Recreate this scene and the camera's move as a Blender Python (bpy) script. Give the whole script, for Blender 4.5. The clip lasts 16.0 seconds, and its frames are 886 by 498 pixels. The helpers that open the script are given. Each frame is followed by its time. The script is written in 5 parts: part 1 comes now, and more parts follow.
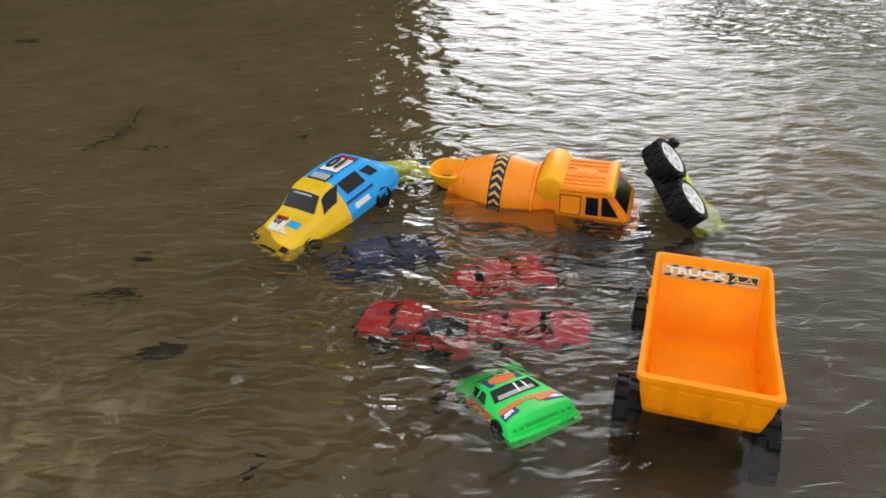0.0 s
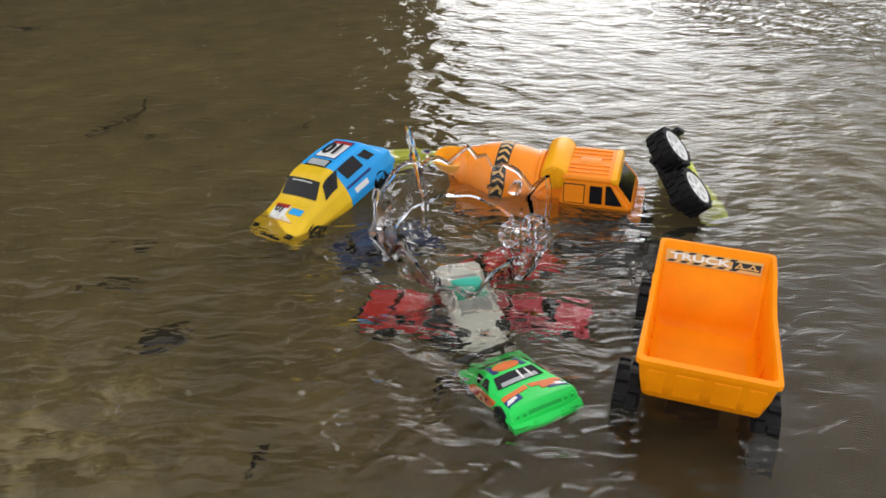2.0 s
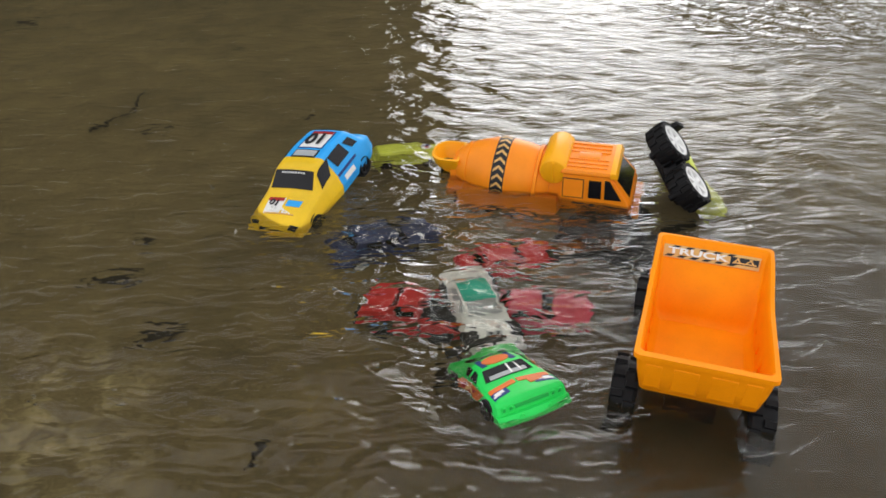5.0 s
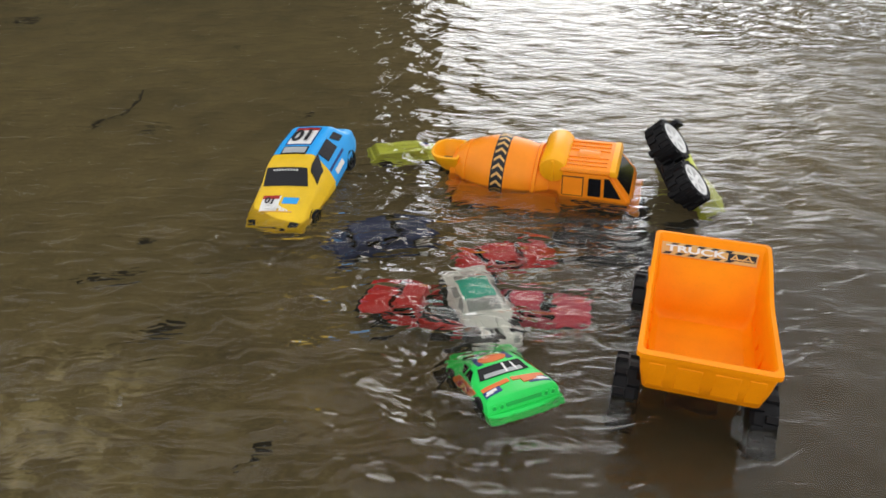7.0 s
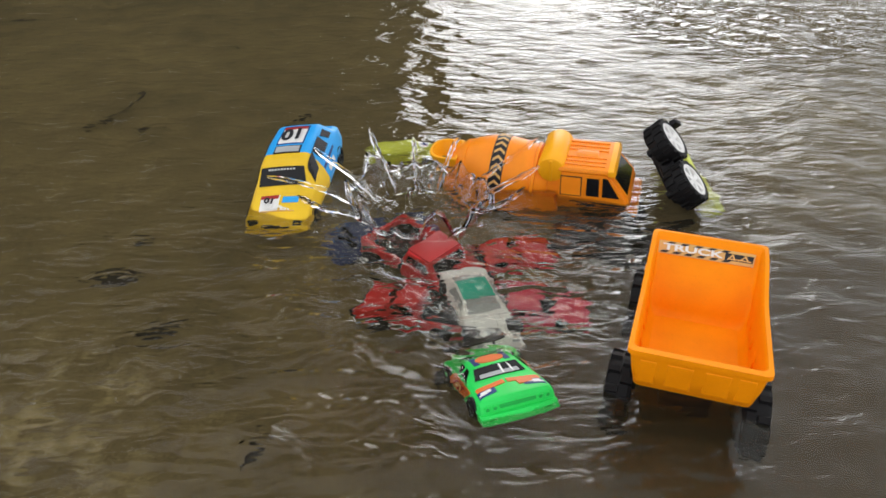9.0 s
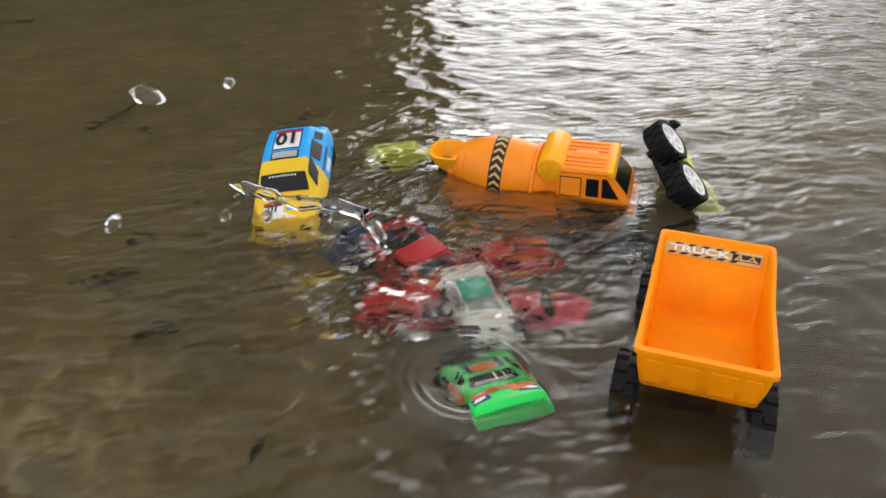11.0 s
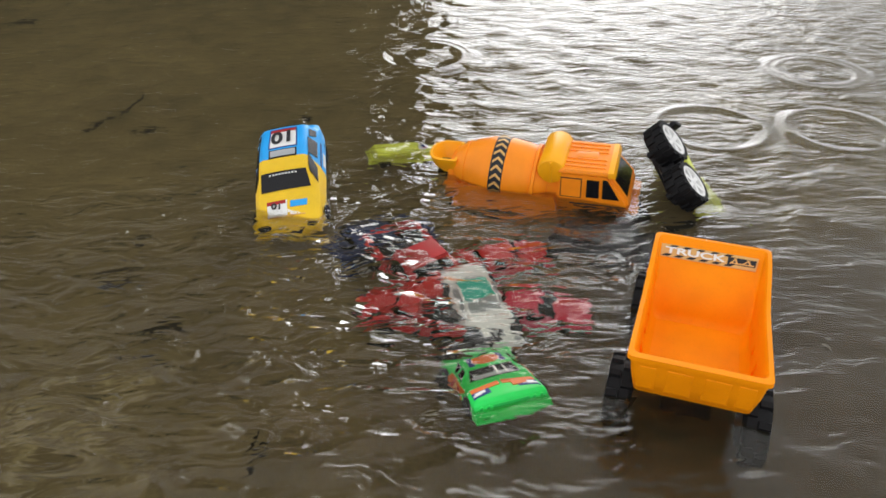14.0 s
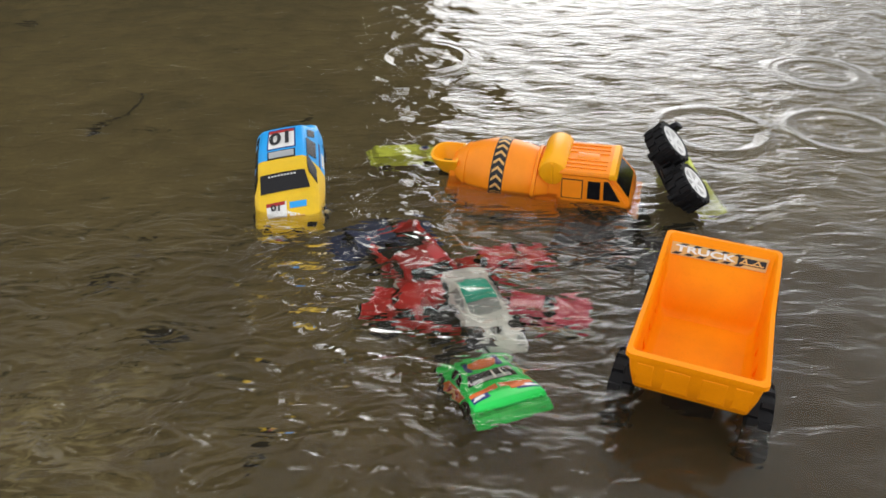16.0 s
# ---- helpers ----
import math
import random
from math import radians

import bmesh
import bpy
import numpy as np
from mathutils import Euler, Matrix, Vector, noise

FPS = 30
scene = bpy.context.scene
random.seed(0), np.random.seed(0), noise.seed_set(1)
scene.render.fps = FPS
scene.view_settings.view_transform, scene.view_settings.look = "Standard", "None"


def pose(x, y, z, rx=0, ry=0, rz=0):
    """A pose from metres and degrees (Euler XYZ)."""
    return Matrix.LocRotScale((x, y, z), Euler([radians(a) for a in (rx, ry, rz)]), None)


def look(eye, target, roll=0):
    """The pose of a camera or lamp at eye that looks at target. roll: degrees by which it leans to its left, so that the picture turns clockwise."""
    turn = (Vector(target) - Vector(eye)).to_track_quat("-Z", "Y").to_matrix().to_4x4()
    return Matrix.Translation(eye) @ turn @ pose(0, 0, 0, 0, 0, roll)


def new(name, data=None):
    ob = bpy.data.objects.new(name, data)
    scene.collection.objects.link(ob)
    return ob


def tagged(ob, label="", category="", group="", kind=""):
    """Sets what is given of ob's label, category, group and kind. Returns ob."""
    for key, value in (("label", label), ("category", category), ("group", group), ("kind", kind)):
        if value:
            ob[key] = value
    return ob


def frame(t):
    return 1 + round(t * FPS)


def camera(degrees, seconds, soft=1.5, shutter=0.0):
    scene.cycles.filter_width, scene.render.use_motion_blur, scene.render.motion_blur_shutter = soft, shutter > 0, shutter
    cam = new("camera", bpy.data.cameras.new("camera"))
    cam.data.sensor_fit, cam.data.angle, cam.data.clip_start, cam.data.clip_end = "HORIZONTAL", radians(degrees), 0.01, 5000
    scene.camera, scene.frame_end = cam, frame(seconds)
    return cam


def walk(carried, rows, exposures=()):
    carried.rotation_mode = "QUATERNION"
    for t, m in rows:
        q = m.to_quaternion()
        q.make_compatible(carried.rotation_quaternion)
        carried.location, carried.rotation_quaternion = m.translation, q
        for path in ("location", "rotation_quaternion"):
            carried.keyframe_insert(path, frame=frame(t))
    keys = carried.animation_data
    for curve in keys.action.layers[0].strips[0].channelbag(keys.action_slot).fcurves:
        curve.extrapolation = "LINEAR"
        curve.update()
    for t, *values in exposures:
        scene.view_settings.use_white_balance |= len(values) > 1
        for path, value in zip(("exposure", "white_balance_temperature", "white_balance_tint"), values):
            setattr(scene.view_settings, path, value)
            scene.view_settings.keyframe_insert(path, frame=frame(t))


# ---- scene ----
cam = camera(60, 16.0, soft=1.6, shutter=0.5)
EYE_HEIGHT = 0.55


def aim(pitch, yaw):
    """Camera pose: degrees below the horizon, degrees to the left of +y."""
    return pose(0, 0, EYE_HEIGHT, 90 - pitch, 0, yaw)


walk(cam, [(t, aim(p, y)) for t, p, y in (
    (0, 31.59, -.17), (.5, 31.84, -.04), (1, 32.05, .13), (1.5, 32.30, .13), (2, 32.46, .13), (2.5, 32.59, .13),
    (3, 32.71, .13), (3.5, 32.79, .09), (4, 32.77, .09), (6.5, 33, -.04), (7, 33, 0), (7.5, 33, -.04), (8, 33, -.13),
    (9, 33, -.13), (11.5, 32.92, -.17), (12, 32.88, -.17), (12.5, 32.88, -.13), (14, 32.88, -.13), (14.5, 32.81, -.04),
    (15, 32.79, -.04), (16, 32.79, -.04))])

# ---- light: bright overcast, the sun behind thin cloud ahead ----
SUN_TURN, SUN_HEIGHT = 8, 18
world = bpy.data.worlds.new("sky")
scene.world = world
world.use_nodes = True
wn, wl = world.node_tree.nodes, world.node_tree.links
sky = wn.new("ShaderNodeTexSky")
sky.sky_type, sky.sun_disc = "NISHITA", False
sky.sun_elevation, sky.sun_rotation = radians(SUN_HEIGHT), radians(SUN_TURN)
sky.dust_density, sky.air_density, sky.ozone_density = 2.0, 1.0, 1.0
grey = wn.new("ShaderNodeHueSaturation")
grey.inputs["Saturation"].default_value = 0.08
wl.new(sky.outputs[0], grey.inputs["Color"])
wl.new(grey.outputs[0], wn["Background"].inputs[0])
wn["Background"].inputs[1].default_value = 0.026
# an even cloud deck over the whole sky
deck = wn.new("ShaderNodeBackground")
deck.inputs[0].default_value, deck.inputs[1].default_value = (.97, .97, .98, 1), 1.1
both_skies = wn.new("ShaderNodeAddShader")
wl.new(wn["Background"].outputs[0], both_skies.inputs[0])
wl.new(deck.outputs[0], both_skies.inputs[1])
wl.new(both_skies.outputs[0], wn["World Output"].inputs["Surface"])
sun = new("sun", bpy.data.lights.new("sun", "SUN"))
sun.data.energy, sun.data.angle, sun.data.color = 0.6, radians(34), (1, .98, .95)
sun.matrix_basis = look((0, 0, 0), (-math.sin(radians(SUN_TURN)) * math.cos(radians(SUN_HEIGHT)),
                                    -math.cos(radians(SUN_TURN)) * math.cos(radians(SUN_HEIGHT)), -math.sin(radians(SUN_HEIGHT))))
scene.view_settings.exposure = 0.0


# ---- materials ----
def nodes_of(name):
    m = bpy.data.materials.new(name)
    m.use_nodes = True
    return m, m.node_tree.nodes, m.node_tree.links, m.node_tree.nodes["Principled BSDF"]


def plastic(name, colour, rough=.32, spread=.08, trans=0.0, grime=.25, metal=0.0):
    """Moulded toy plastic: slight tone drift, scuffs in the gloss, a film of silt, fine mould texture."""
    m, n, l, b = nodes_of(name)
    tc = n.new("ShaderNodeTexCoord")
    big, fine = n.new("ShaderNodeTexNoise"), n.new("ShaderNodeTexNoise")
    big.inputs["Scale"].default_value, big.inputs["Detail"].default_value = 22, 4
    fine.inputs["Scale"].default_value, fine.inputs["Detail"].default_value = 420, 3
    for t in (big, fine):
        l.new(tc.outputs["Object"], t.inputs["Vector"])
    ramp = n.new("ShaderNodeValToRGB")
    ramp.color_ramp.elements[0].position, ramp.color_ramp.elements[1].position = .3, .7
    ramp.color_ramp.elements[0].color = (*[c * (1 - spread * 2) for c in colour], 1)
    ramp.color_ramp.elements[1].color = (*[min(1, c * (1 + spread)) for c in colour], 1)
    l.new(big.outputs["Fac"], ramp.inputs[0])
    silt = n.new("ShaderNodeMix")
    silt.data_type = "RGBA"
    silt.inputs["B"].default_value = (.13, .1, .055, 1)
    spot = n.new("ShaderNodeMapRange")
    spot.inputs["From Min"].default_value, spot.inputs["From Max"].default_value = .56, .8
    spot.inputs["To Max"].default_value = grime
    l.new(fine.outputs["Fac"], spot.inputs["Value"])
    l.new(spot.outputs[0], silt.inputs["Factor"])
    l.new(ramp.outputs[0], silt.inputs["A"])
    l.new(silt.outputs["Result"], b.inputs["Base Color"])
    gl = n.new("ShaderNodeMapRange")
    gl.inputs["To Min"].default_value, gl.inputs["To Max"].default_value = rough - .1, rough + .15
    l.new(big.outputs["Fac"], gl.inputs["Value"])
    l.new(gl.outputs[0], b.inputs["Roughness"])
    bump = n.new("ShaderNodeBump")
    bump.inputs["Strength"].default_value, bump.inputs["Distance"].default_value = .12, .0006
    l.new(fine.outputs["Fac"], bump.inputs["Height"])
    l.new(bump.outputs[0], b.inputs["Normal"])
    b.inputs["Metallic"].default_value = metal
    b.inputs["Specular IOR Level"].default_value = .28
    b.inputs["Subsurface Weight"].default_value = trans
    b.inputs["Subsurface Radius"].default_value = (.01, .006, .003)
    b.inputs["Subsurface Scale"].default_value = .4
    return m


def sand_material():
    m, n, l, b = nodes_of("silty_sand")
    g = n.new("ShaderNodeNewGeometry")
    big, mid, fine, ridge = (n.new("ShaderNodeTexNoise") for _ in range(4))
    for t, s, d in ((big, 2.2, 5), (mid, 14, 6), (fine, 260, 4), (ridge, 30, 3)):
        t.inputs["Scale"].default_value, t.inputs["Detail"].default_value = s, d
        l.new(g.outputs["Position"], t.inputs["Vector"])
    ridge.inputs["Distortion"].default_value = .25
    base = n.new("ShaderNodeValToRGB")
    e = base.color_ramp.elements
    e[0].position, e[0].color = .28, (.080, .060, .023, 1)
    e[1].position, e[1].color = .74, (.205, .154, .061, 1)
    mix = n.new("ShaderNodeMath")
    mix.operation = "ADD"
    half = n.new("ShaderNodeMath")
    half.operation, half.inputs[1].default_value = "MULTIPLY", .5
    l.new(big.outputs["Fac"], mix.inputs[0])
    l.new(mid.outputs["Fac"], mix.inputs[1])
    l.new(mix.outputs[0], half.inputs[0])
    l.new(half.outputs[0], base.inputs[0])
    # pale patches towards the near shore: mottled reflections put into the sand colour
    dist = n.new("ShaderNodeVectorMath")
    dist.operation = "DISTANCE"
    dist.inputs[1].default_value = (-.41, .57, -.085)
    l.new(g.outputs["Position"], dist.inputs[0])
    near = n.new("ShaderNodeMapRange")
    near.inputs["From Min"].default_value, near.inputs["From Max"].default_value = .21, .05
    l.new(dist.outputs["Value"], near.inputs["Value"])
    patch = n.new("ShaderNodeMapRange")
    patch.inputs["From Min"].default_value, patch.inputs["From Max"].default_value = .46, .8
    l.new(ridge.outputs["Fac"], patch.inputs["Value"])
    pm = n.new("ShaderNodeMath")
    pm.operation = "MULTIPLY"
    l.new(near.outputs[0], pm.inputs[0])
    l.new(patch.outputs[0], pm.inputs[1])
    pale = n.new("ShaderNodeMix")
    pale.data_type = "RGBA"
    pale.inputs["B"].default_value = (.36, .29, .14, 1)
    l.new(pm.outputs[0], pale.inputs["Factor"])
    l.new(base.outputs[0], pale.inputs["A"])
    # darker brown round a point on the right, its edge broken by noise
    zone_dist = n.new("ShaderNodeVectorMath")
    zone_dist.operation = "DISTANCE"
    zone_dist.inputs[1].default_value = (.5, .55, -.085)
    l.new(g.outputs["Position"], zone_dist.inputs[0])
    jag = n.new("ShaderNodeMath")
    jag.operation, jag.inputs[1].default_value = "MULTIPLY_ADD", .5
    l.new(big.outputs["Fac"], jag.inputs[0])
    l.new(zone_dist.outputs["Value"], jag.inputs[2])
    dark_zone = n.new("ShaderNodeMapRange")
    dark_zone.interpolation_type = "SMOOTHSTEP"
    dark_zone.inputs["From Min"].default_value, dark_zone.inputs["From Max"].default_value = .95, .5
    dark_zone.inputs["To Max"].default_value = .85
    l.new(jag.outputs[0], dark_zone.inputs["Value"])
    zone_mix = n.new("ShaderNodeMix")
    zone_mix.data_type = "RGBA"
    zone_mix.inputs["B"].default_value = (.062, .045, .026, 1)
    l.new(dark_zone.outputs[0], zone_mix.inputs["Factor"])
    l.new(pale.outputs["Result"], zone_mix.inputs["A"])
    # grains and dark specks of rotted matter
    grain = n.new("ShaderNodeMapRange")
    grain.inputs["From Min"].default_value, grain.inputs["From Max"].default_value = .3, .7
    grain.inputs["To Min"].default_value, grain.inputs["To Max"].default_value = .72, 1.2
    l.new(fine.outputs["Fac"], grain.inputs["Value"])
    speck = n.new("ShaderNodeVectorMath")
    speck.operation = "SCALE"
    l.new(zone_mix.outputs["Result"], speck.inputs[0])
    l.new(grain.outputs[0], speck.inputs["Scale"])
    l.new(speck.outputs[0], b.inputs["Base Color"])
    b.inputs["Roughness"].default_value = .9
    bump = n.new("ShaderNodeBump")
    bump.inputs["Strength"].default_value, bump.inputs["Distance"].default_value = .5, .004
    l.new(mid.outputs["Fac"], bump.inputs["Height"])
    l.new(bump.outputs[0], b.inputs["Normal"])
    return m


def water_material(name, ripple, silt):
    """Clear water with a little silt; fine ripples travel with the sheet, stronger where the toys stir it."""
    m, n, l, b = nodes_of(name)
    n.remove(b)
    glass, through_, mirror, edge = (n.new("ShaderNodeMixShader"), n.new("ShaderNodeBsdfRefraction"), n.new("ShaderNodeBsdfGlossy"), n.new("ShaderNodeFresnel"))
    through_.inputs["IOR"].default_value, through_.inputs["Roughness"].default_value = 1.33, .045 if ripple else .0
    through_.inputs["Color"].default_value = (.92, .91, .84, 1) if ripple else (1, 1, 1, 1)
    mirror.inputs["Roughness"].default_value, mirror.inputs["Color"].default_value = .0, (.97, .98, 1, 1)
    edge.inputs["IOR"].default_value = 1.33
    l.new(edge.outputs[0], glass.inputs[0])
    l.new(through_.outputs[0], glass.inputs[1])
    l.new(mirror.outputs[0], glass.inputs[2])
    out = n["Material Output"]
    if silt:
        cloud = n.new("ShaderNodeBsdfDiffuse")
        cloud.inputs["Color"].default_value = (.16, .136, .072, 1)
        mix = n.new("ShaderNodeMixShader")
        mix.inputs[0].default_value = silt
        l.new(glass.outputs[0], mix.inputs[1])
        l.new(cloud.outputs[0], mix.inputs[2])
        l.new(mix.outputs[0], out.inputs["Surface"])
    else:
        l.new(glass.outputs[0], out.inputs["Surface"])
    if ripple:
        tc, g = n.new("ShaderNodeTexCoord"), n.new("ShaderNodeNewGeometry")
        mp = n.new("ShaderNodeMapping")
        mp.inputs["Scale"].default_value = (.45, 1.0, 1)
        l.new(tc.outputs["Object"], mp.inputs["Vector"])
        calm, stir = n.new("ShaderNodeTexNoise"), n.new("ShaderNodeTexNoise")
        calm.inputs["Scale"].default_value, calm.inputs["Detail"].default_value = 58, 1.5
        stir.inputs["Scale"].default_value, stir.inputs["Detail"].default_value = 33, 2.2
        calm.inputs["Distortion"].default_value, stir.inputs["Distortion"].default_value = .6, .7
        l.new(mp.outputs[0], calm.inputs["Vector"])
        l.new(mp.outputs[0], stir.inputs["Vector"])
        dist = n.new("ShaderNodeVectorMath")
        dist.operation = "DISTANCE"
        dist.inputs[1].default_value = (-.06, .77, 0)
        l.new(g.outputs["Position"], dist.inputs[0])
        near = n.new("ShaderNodeMapRange")
        near.interpolation_type = "SMOOTHSTEP"
        near.inputs["From Min"].default_value, near.inputs["From Max"].default_value = .58, .16
        near.inputs["To Min"].default_value, near.inputs["To Max"].default_value = .05, 1.2
        l.new(dist.outputs["Value"], near.inputs["Value"])
        gust = n.new("ShaderNodeVectorMath")
        gust.operation = "DISTANCE"
        gust.inputs[1].default_value = (-.09, 1.08, 0)
        l.new(tc.outputs["Object"], gust.inputs[0])
        rough = n.new("ShaderNodeMapRange")
        rough.interpolation_type = "SMOOTHSTEP"
        rough.inputs["From Min"].default_value, rough.inputs["From Max"].default_value = .46, .20
        rough.inputs["To Max"].default_value = 3.0
        l.new(gust.outputs["Value"], rough.inputs["Value"])
        most = n.new("ShaderNodeMath")
        most.operation = "MAXIMUM"
        l.new(near.outputs[0], most.inputs[0])
        l.new(rough.outputs[0], most.inputs[1])
        prod = n.new("ShaderNodeMath")
        prod.operation = "MULTIPLY"
        l.new(stir.outputs["Fac"], prod.inputs[0])
        l.new(most.outputs[0], prod.inputs[1])
        both = n.new("ShaderNodeMath")
        both.operation = "MULTIPLY_ADD"
        both.inputs[1].default_value = .40
        l.new(calm.outputs["Fac"], both.inputs[0])
        l.new(prod.outputs[0], both.inputs[2])
        bump = n.new("ShaderNodeBump")
        bump.inputs["Strength"].default_value, bump.inputs["Distance"].default_value = 1.0, .011
        l.new(both.outputs[0], bump.inputs["Height"])
        for shader in (through_, mirror, edge):
            l.new(bump.outputs[0], shader.inputs["Normal"])
    return m


ORANGE = plastic("orange_plastic", (.99, .30, .002), .42, .05, .0, .10)
ORANGE.node_tree.nodes["Principled BSDF"].inputs["Specular IOR Level"].default_value = .12
MIXER_ORANGE = plastic("pale_orange_plastic", (.98, .285, .010), .34, .06, 0, .1)
AMBER = plastic("amber_plastic", (.98, .43, .008), .32, .05, 0, .1)
BLACK = plastic("black_plastic", (.008, .008, .010), .45, .2, 0, .05)
BLACK.node_tree.nodes["Principled BSDF"].inputs["Specular IOR Level"].default_value = .25
RUBBER = plastic("tyre_rubber", (.005, .005, .006), .55, .2, 0, .03)
RUBBER.node_tree.nodes["Principled BSDF"].inputs["Specular IOR Level"].default_value = .2
WHITE = plastic("white_plastic", (.86, .86, .85), .35, .05, 0, .2)
BLUE = plastic("sky_blue_plastic", (.022, .37, .86), .32, .05, 0, .12)
YELLOW = plastic("yellow_plastic", (.83, .53, .018), .34, .06, 0, .15)
GREEN = plastic("light_green_plastic", (.02, .66, .105), .33, .06, .0, .12)
TEAL = plastic("teal_decal", (.02, .42, .3), .4, .06, 0, .15)
RED = plastic("red_plastic", (.62, .02, .022), .33, .08, 0, .2)
PINKRED = plastic("crimson_plastic", (.62, .03, .07), .33, .08, 0, .2)
NAVY = plastic("navy_plastic", (.02, .035, .11), .35, .1, 0, .2)
LIME = plastic("lime_plastic", (.68, .74, .09), .34, .06, 0, .2)
# black of dark windows, also painted in for the shade behind open ones
WINDOW_DARK = plastic("dark_window_plastic", (.006, .006, .008), .2, .1, 0, .0)
WINDOW_DARK.node_tree.nodes["Principled BSDF"].inputs["Specular IOR Level"].default_value = .3
SEAT = plastic("grey_interior_plastic", (.42, .44, .45), .5, .1, 0, .2)
STICKER_WHITE = plastic("white_sticker", (.8, .8, .78), .35, .03, 0, .1)
STICKER_BLACK = plastic("black_sticker", (.02, .02, .024), .35, .1, 0, .1)
STICKER_TAN = plastic("tan_sticker", (.72, .42, .14), .35, .06, 0, .1)
STICKER_ORANGE = plastic("burnt_orange_sticker", (.75, .17, .03), .35, .1, 0, .1)
STICKER_BLUE = plastic("dark_blue_sticker", (.02, .045, .2), .35, .1, 0, .1)
# the stock car's green, darkened for the shade in its moulded recesses
SHADED_GREEN = plastic("shaded_green_plastic", (.012, .42, .07), .4, .08, 0, .2)
STICKER_RED = plastic("dark_red_sticker", (.4, .02, .02), .35, .1, 0, .1)
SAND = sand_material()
WATER = water_material("pond_water", True, .06)
SPLASH = water_material("splash_water", False, 0)
LEAF = plastic("rotten_leaf", (.014, .010, .006), .7, .25, 0, .5)
TWIG = plastic("wet_twig", (.012, .008, .005), .6, .25, 0, .5)
STONE = plastic("pebble_stone", (.3, .27, .22), .6, .25, 0, .5)
WALLMAT = plastic("dark_wall_render", (.065, .056, .03), .85, .25, 0, .4)


# ---- mesh helpers ----
def finish(name, bm, mat, sharp=40):
    bmesh.ops.recalc_face_normals(bm, faces=bm.faces)
    me = bpy.data.meshes.new(name)
    bm.to_mesh(me)
    bm.free()
    for p in me.polygons:
        p.use_smooth = True
    me.set_sharp_from_angle(angle=radians(sharp))
    me.materials.append(mat)
    return me


def part(name, bm, material, parent, label="", m=None):
    ob = new(name, bm if isinstance(bm, bpy.types.Mesh) else finish(name, bm, material))
    ob.parent = parent
    if m is not None:
        ob.matrix_basis = m
    return tagged(ob, label) if label else ob


def hexa(low, high, bevel=0.0, bm=None, seg=2):
    """A block between two quads, given as lists of four corners in the same turn."""
    one = bm is None
    bm = bmesh.new() if one else bm
    a = [bm.verts.new(v) for v in low]
    b = [bm.verts.new(v) for v in high]
    made = [bm.faces.new(a[::-1]), bm.faces.new(b)]
    made += [bm.faces.new((a[i], a[(i + 1) % 4], b[(i + 1) % 4], b[i])) for i in range(4)]
    if bevel:
        es = {e for f in made for e in f.edges}
        bmesh.ops.bevel(bm, geom=list(es), offset=bevel, segments=seg, profile=.6, affect="EDGES", clamp_overlap=True)
    return bm


def rect(x0, x1, y0, y1, z):
    return [(x0, y0, z), (x1, y0, z), (x1, y1, z), (x0, y1, z)]


def block(x0, x1, y0, y1, z0, z1, bevel=0.0, bm=None):
    return hexa(rect(x0, x1, y0, y1, z0), rect(x0, x1, y0, y1, z1), bevel, bm)


def lathe(profile, seg=24, axis="Y", bm=None, at=(0, 0, 0)):
    """Turns (radius, along) points round an axis."""
    bm = bm or bmesh.new()
    rings = []
    for r, a in profile:
        ring = []
        for i in range(seg):
            c, s = math.cos(2 * math.pi * i / seg), math.sin(2 * math.pi * i / seg)
            p = {"Y": (r * c, a, r * s), "X": (a, r * c, r * s), "Z": (r * c, r * s, a)}[axis]
            ring.append(bm.verts.new(Vector(p) + Vector(at)))
        rings.append(ring)
    for r0, r1 in zip(rings, rings[1:]):
        for i in range(seg):
            bm.faces.new((r0[i], r0[(i + 1) % seg], r1[(i + 1) % seg], r1[i]))
    for ring in (rings[0], rings[-1]):
        bm.faces.new(ring)
    return bm


def loft(sections, bm=None):
    """Skins closed rings of equal count, capped at the ends."""
    bm = bm or bmesh.new()
    rings = [[bm.verts.new(p) for p in s] for s in sections]
    k = len(rings[0])
    for a, b in zip(rings, rings[1:]):
        for i in range(k):
            bm.faces.new((a[i], a[(i + 1) % k], b[(i + 1) % k], b[i]))
    bm.faces.new(rings[0])
    bm.faces.new(rings[-1])
    return bm


def panel(quad, thick=.0008, inset=(0, 1, 0, 1), bm=None, lift=.0004):
    """A thin plate on a quad a, b, c, d (a-b along u, a-d along v), its normal outward by the right hand."""
    a, b, c, d = (Vector(v) for v in quad)
    u0, u1, v0, v1 = inset

    def on(u, v):
        return a.lerp(b, u).lerp(d.lerp(c, u), v)
    q = [on(u0, v0), on(u1, v0), on(u1, v1), on(u0, v1)]
    nn = (q[1] - q[0]).cross(q[3] - q[0]).normalized()
    return hexa([p + nn * (lift - thick) for p in q], [p + nn * lift for p in q], 0, bm)


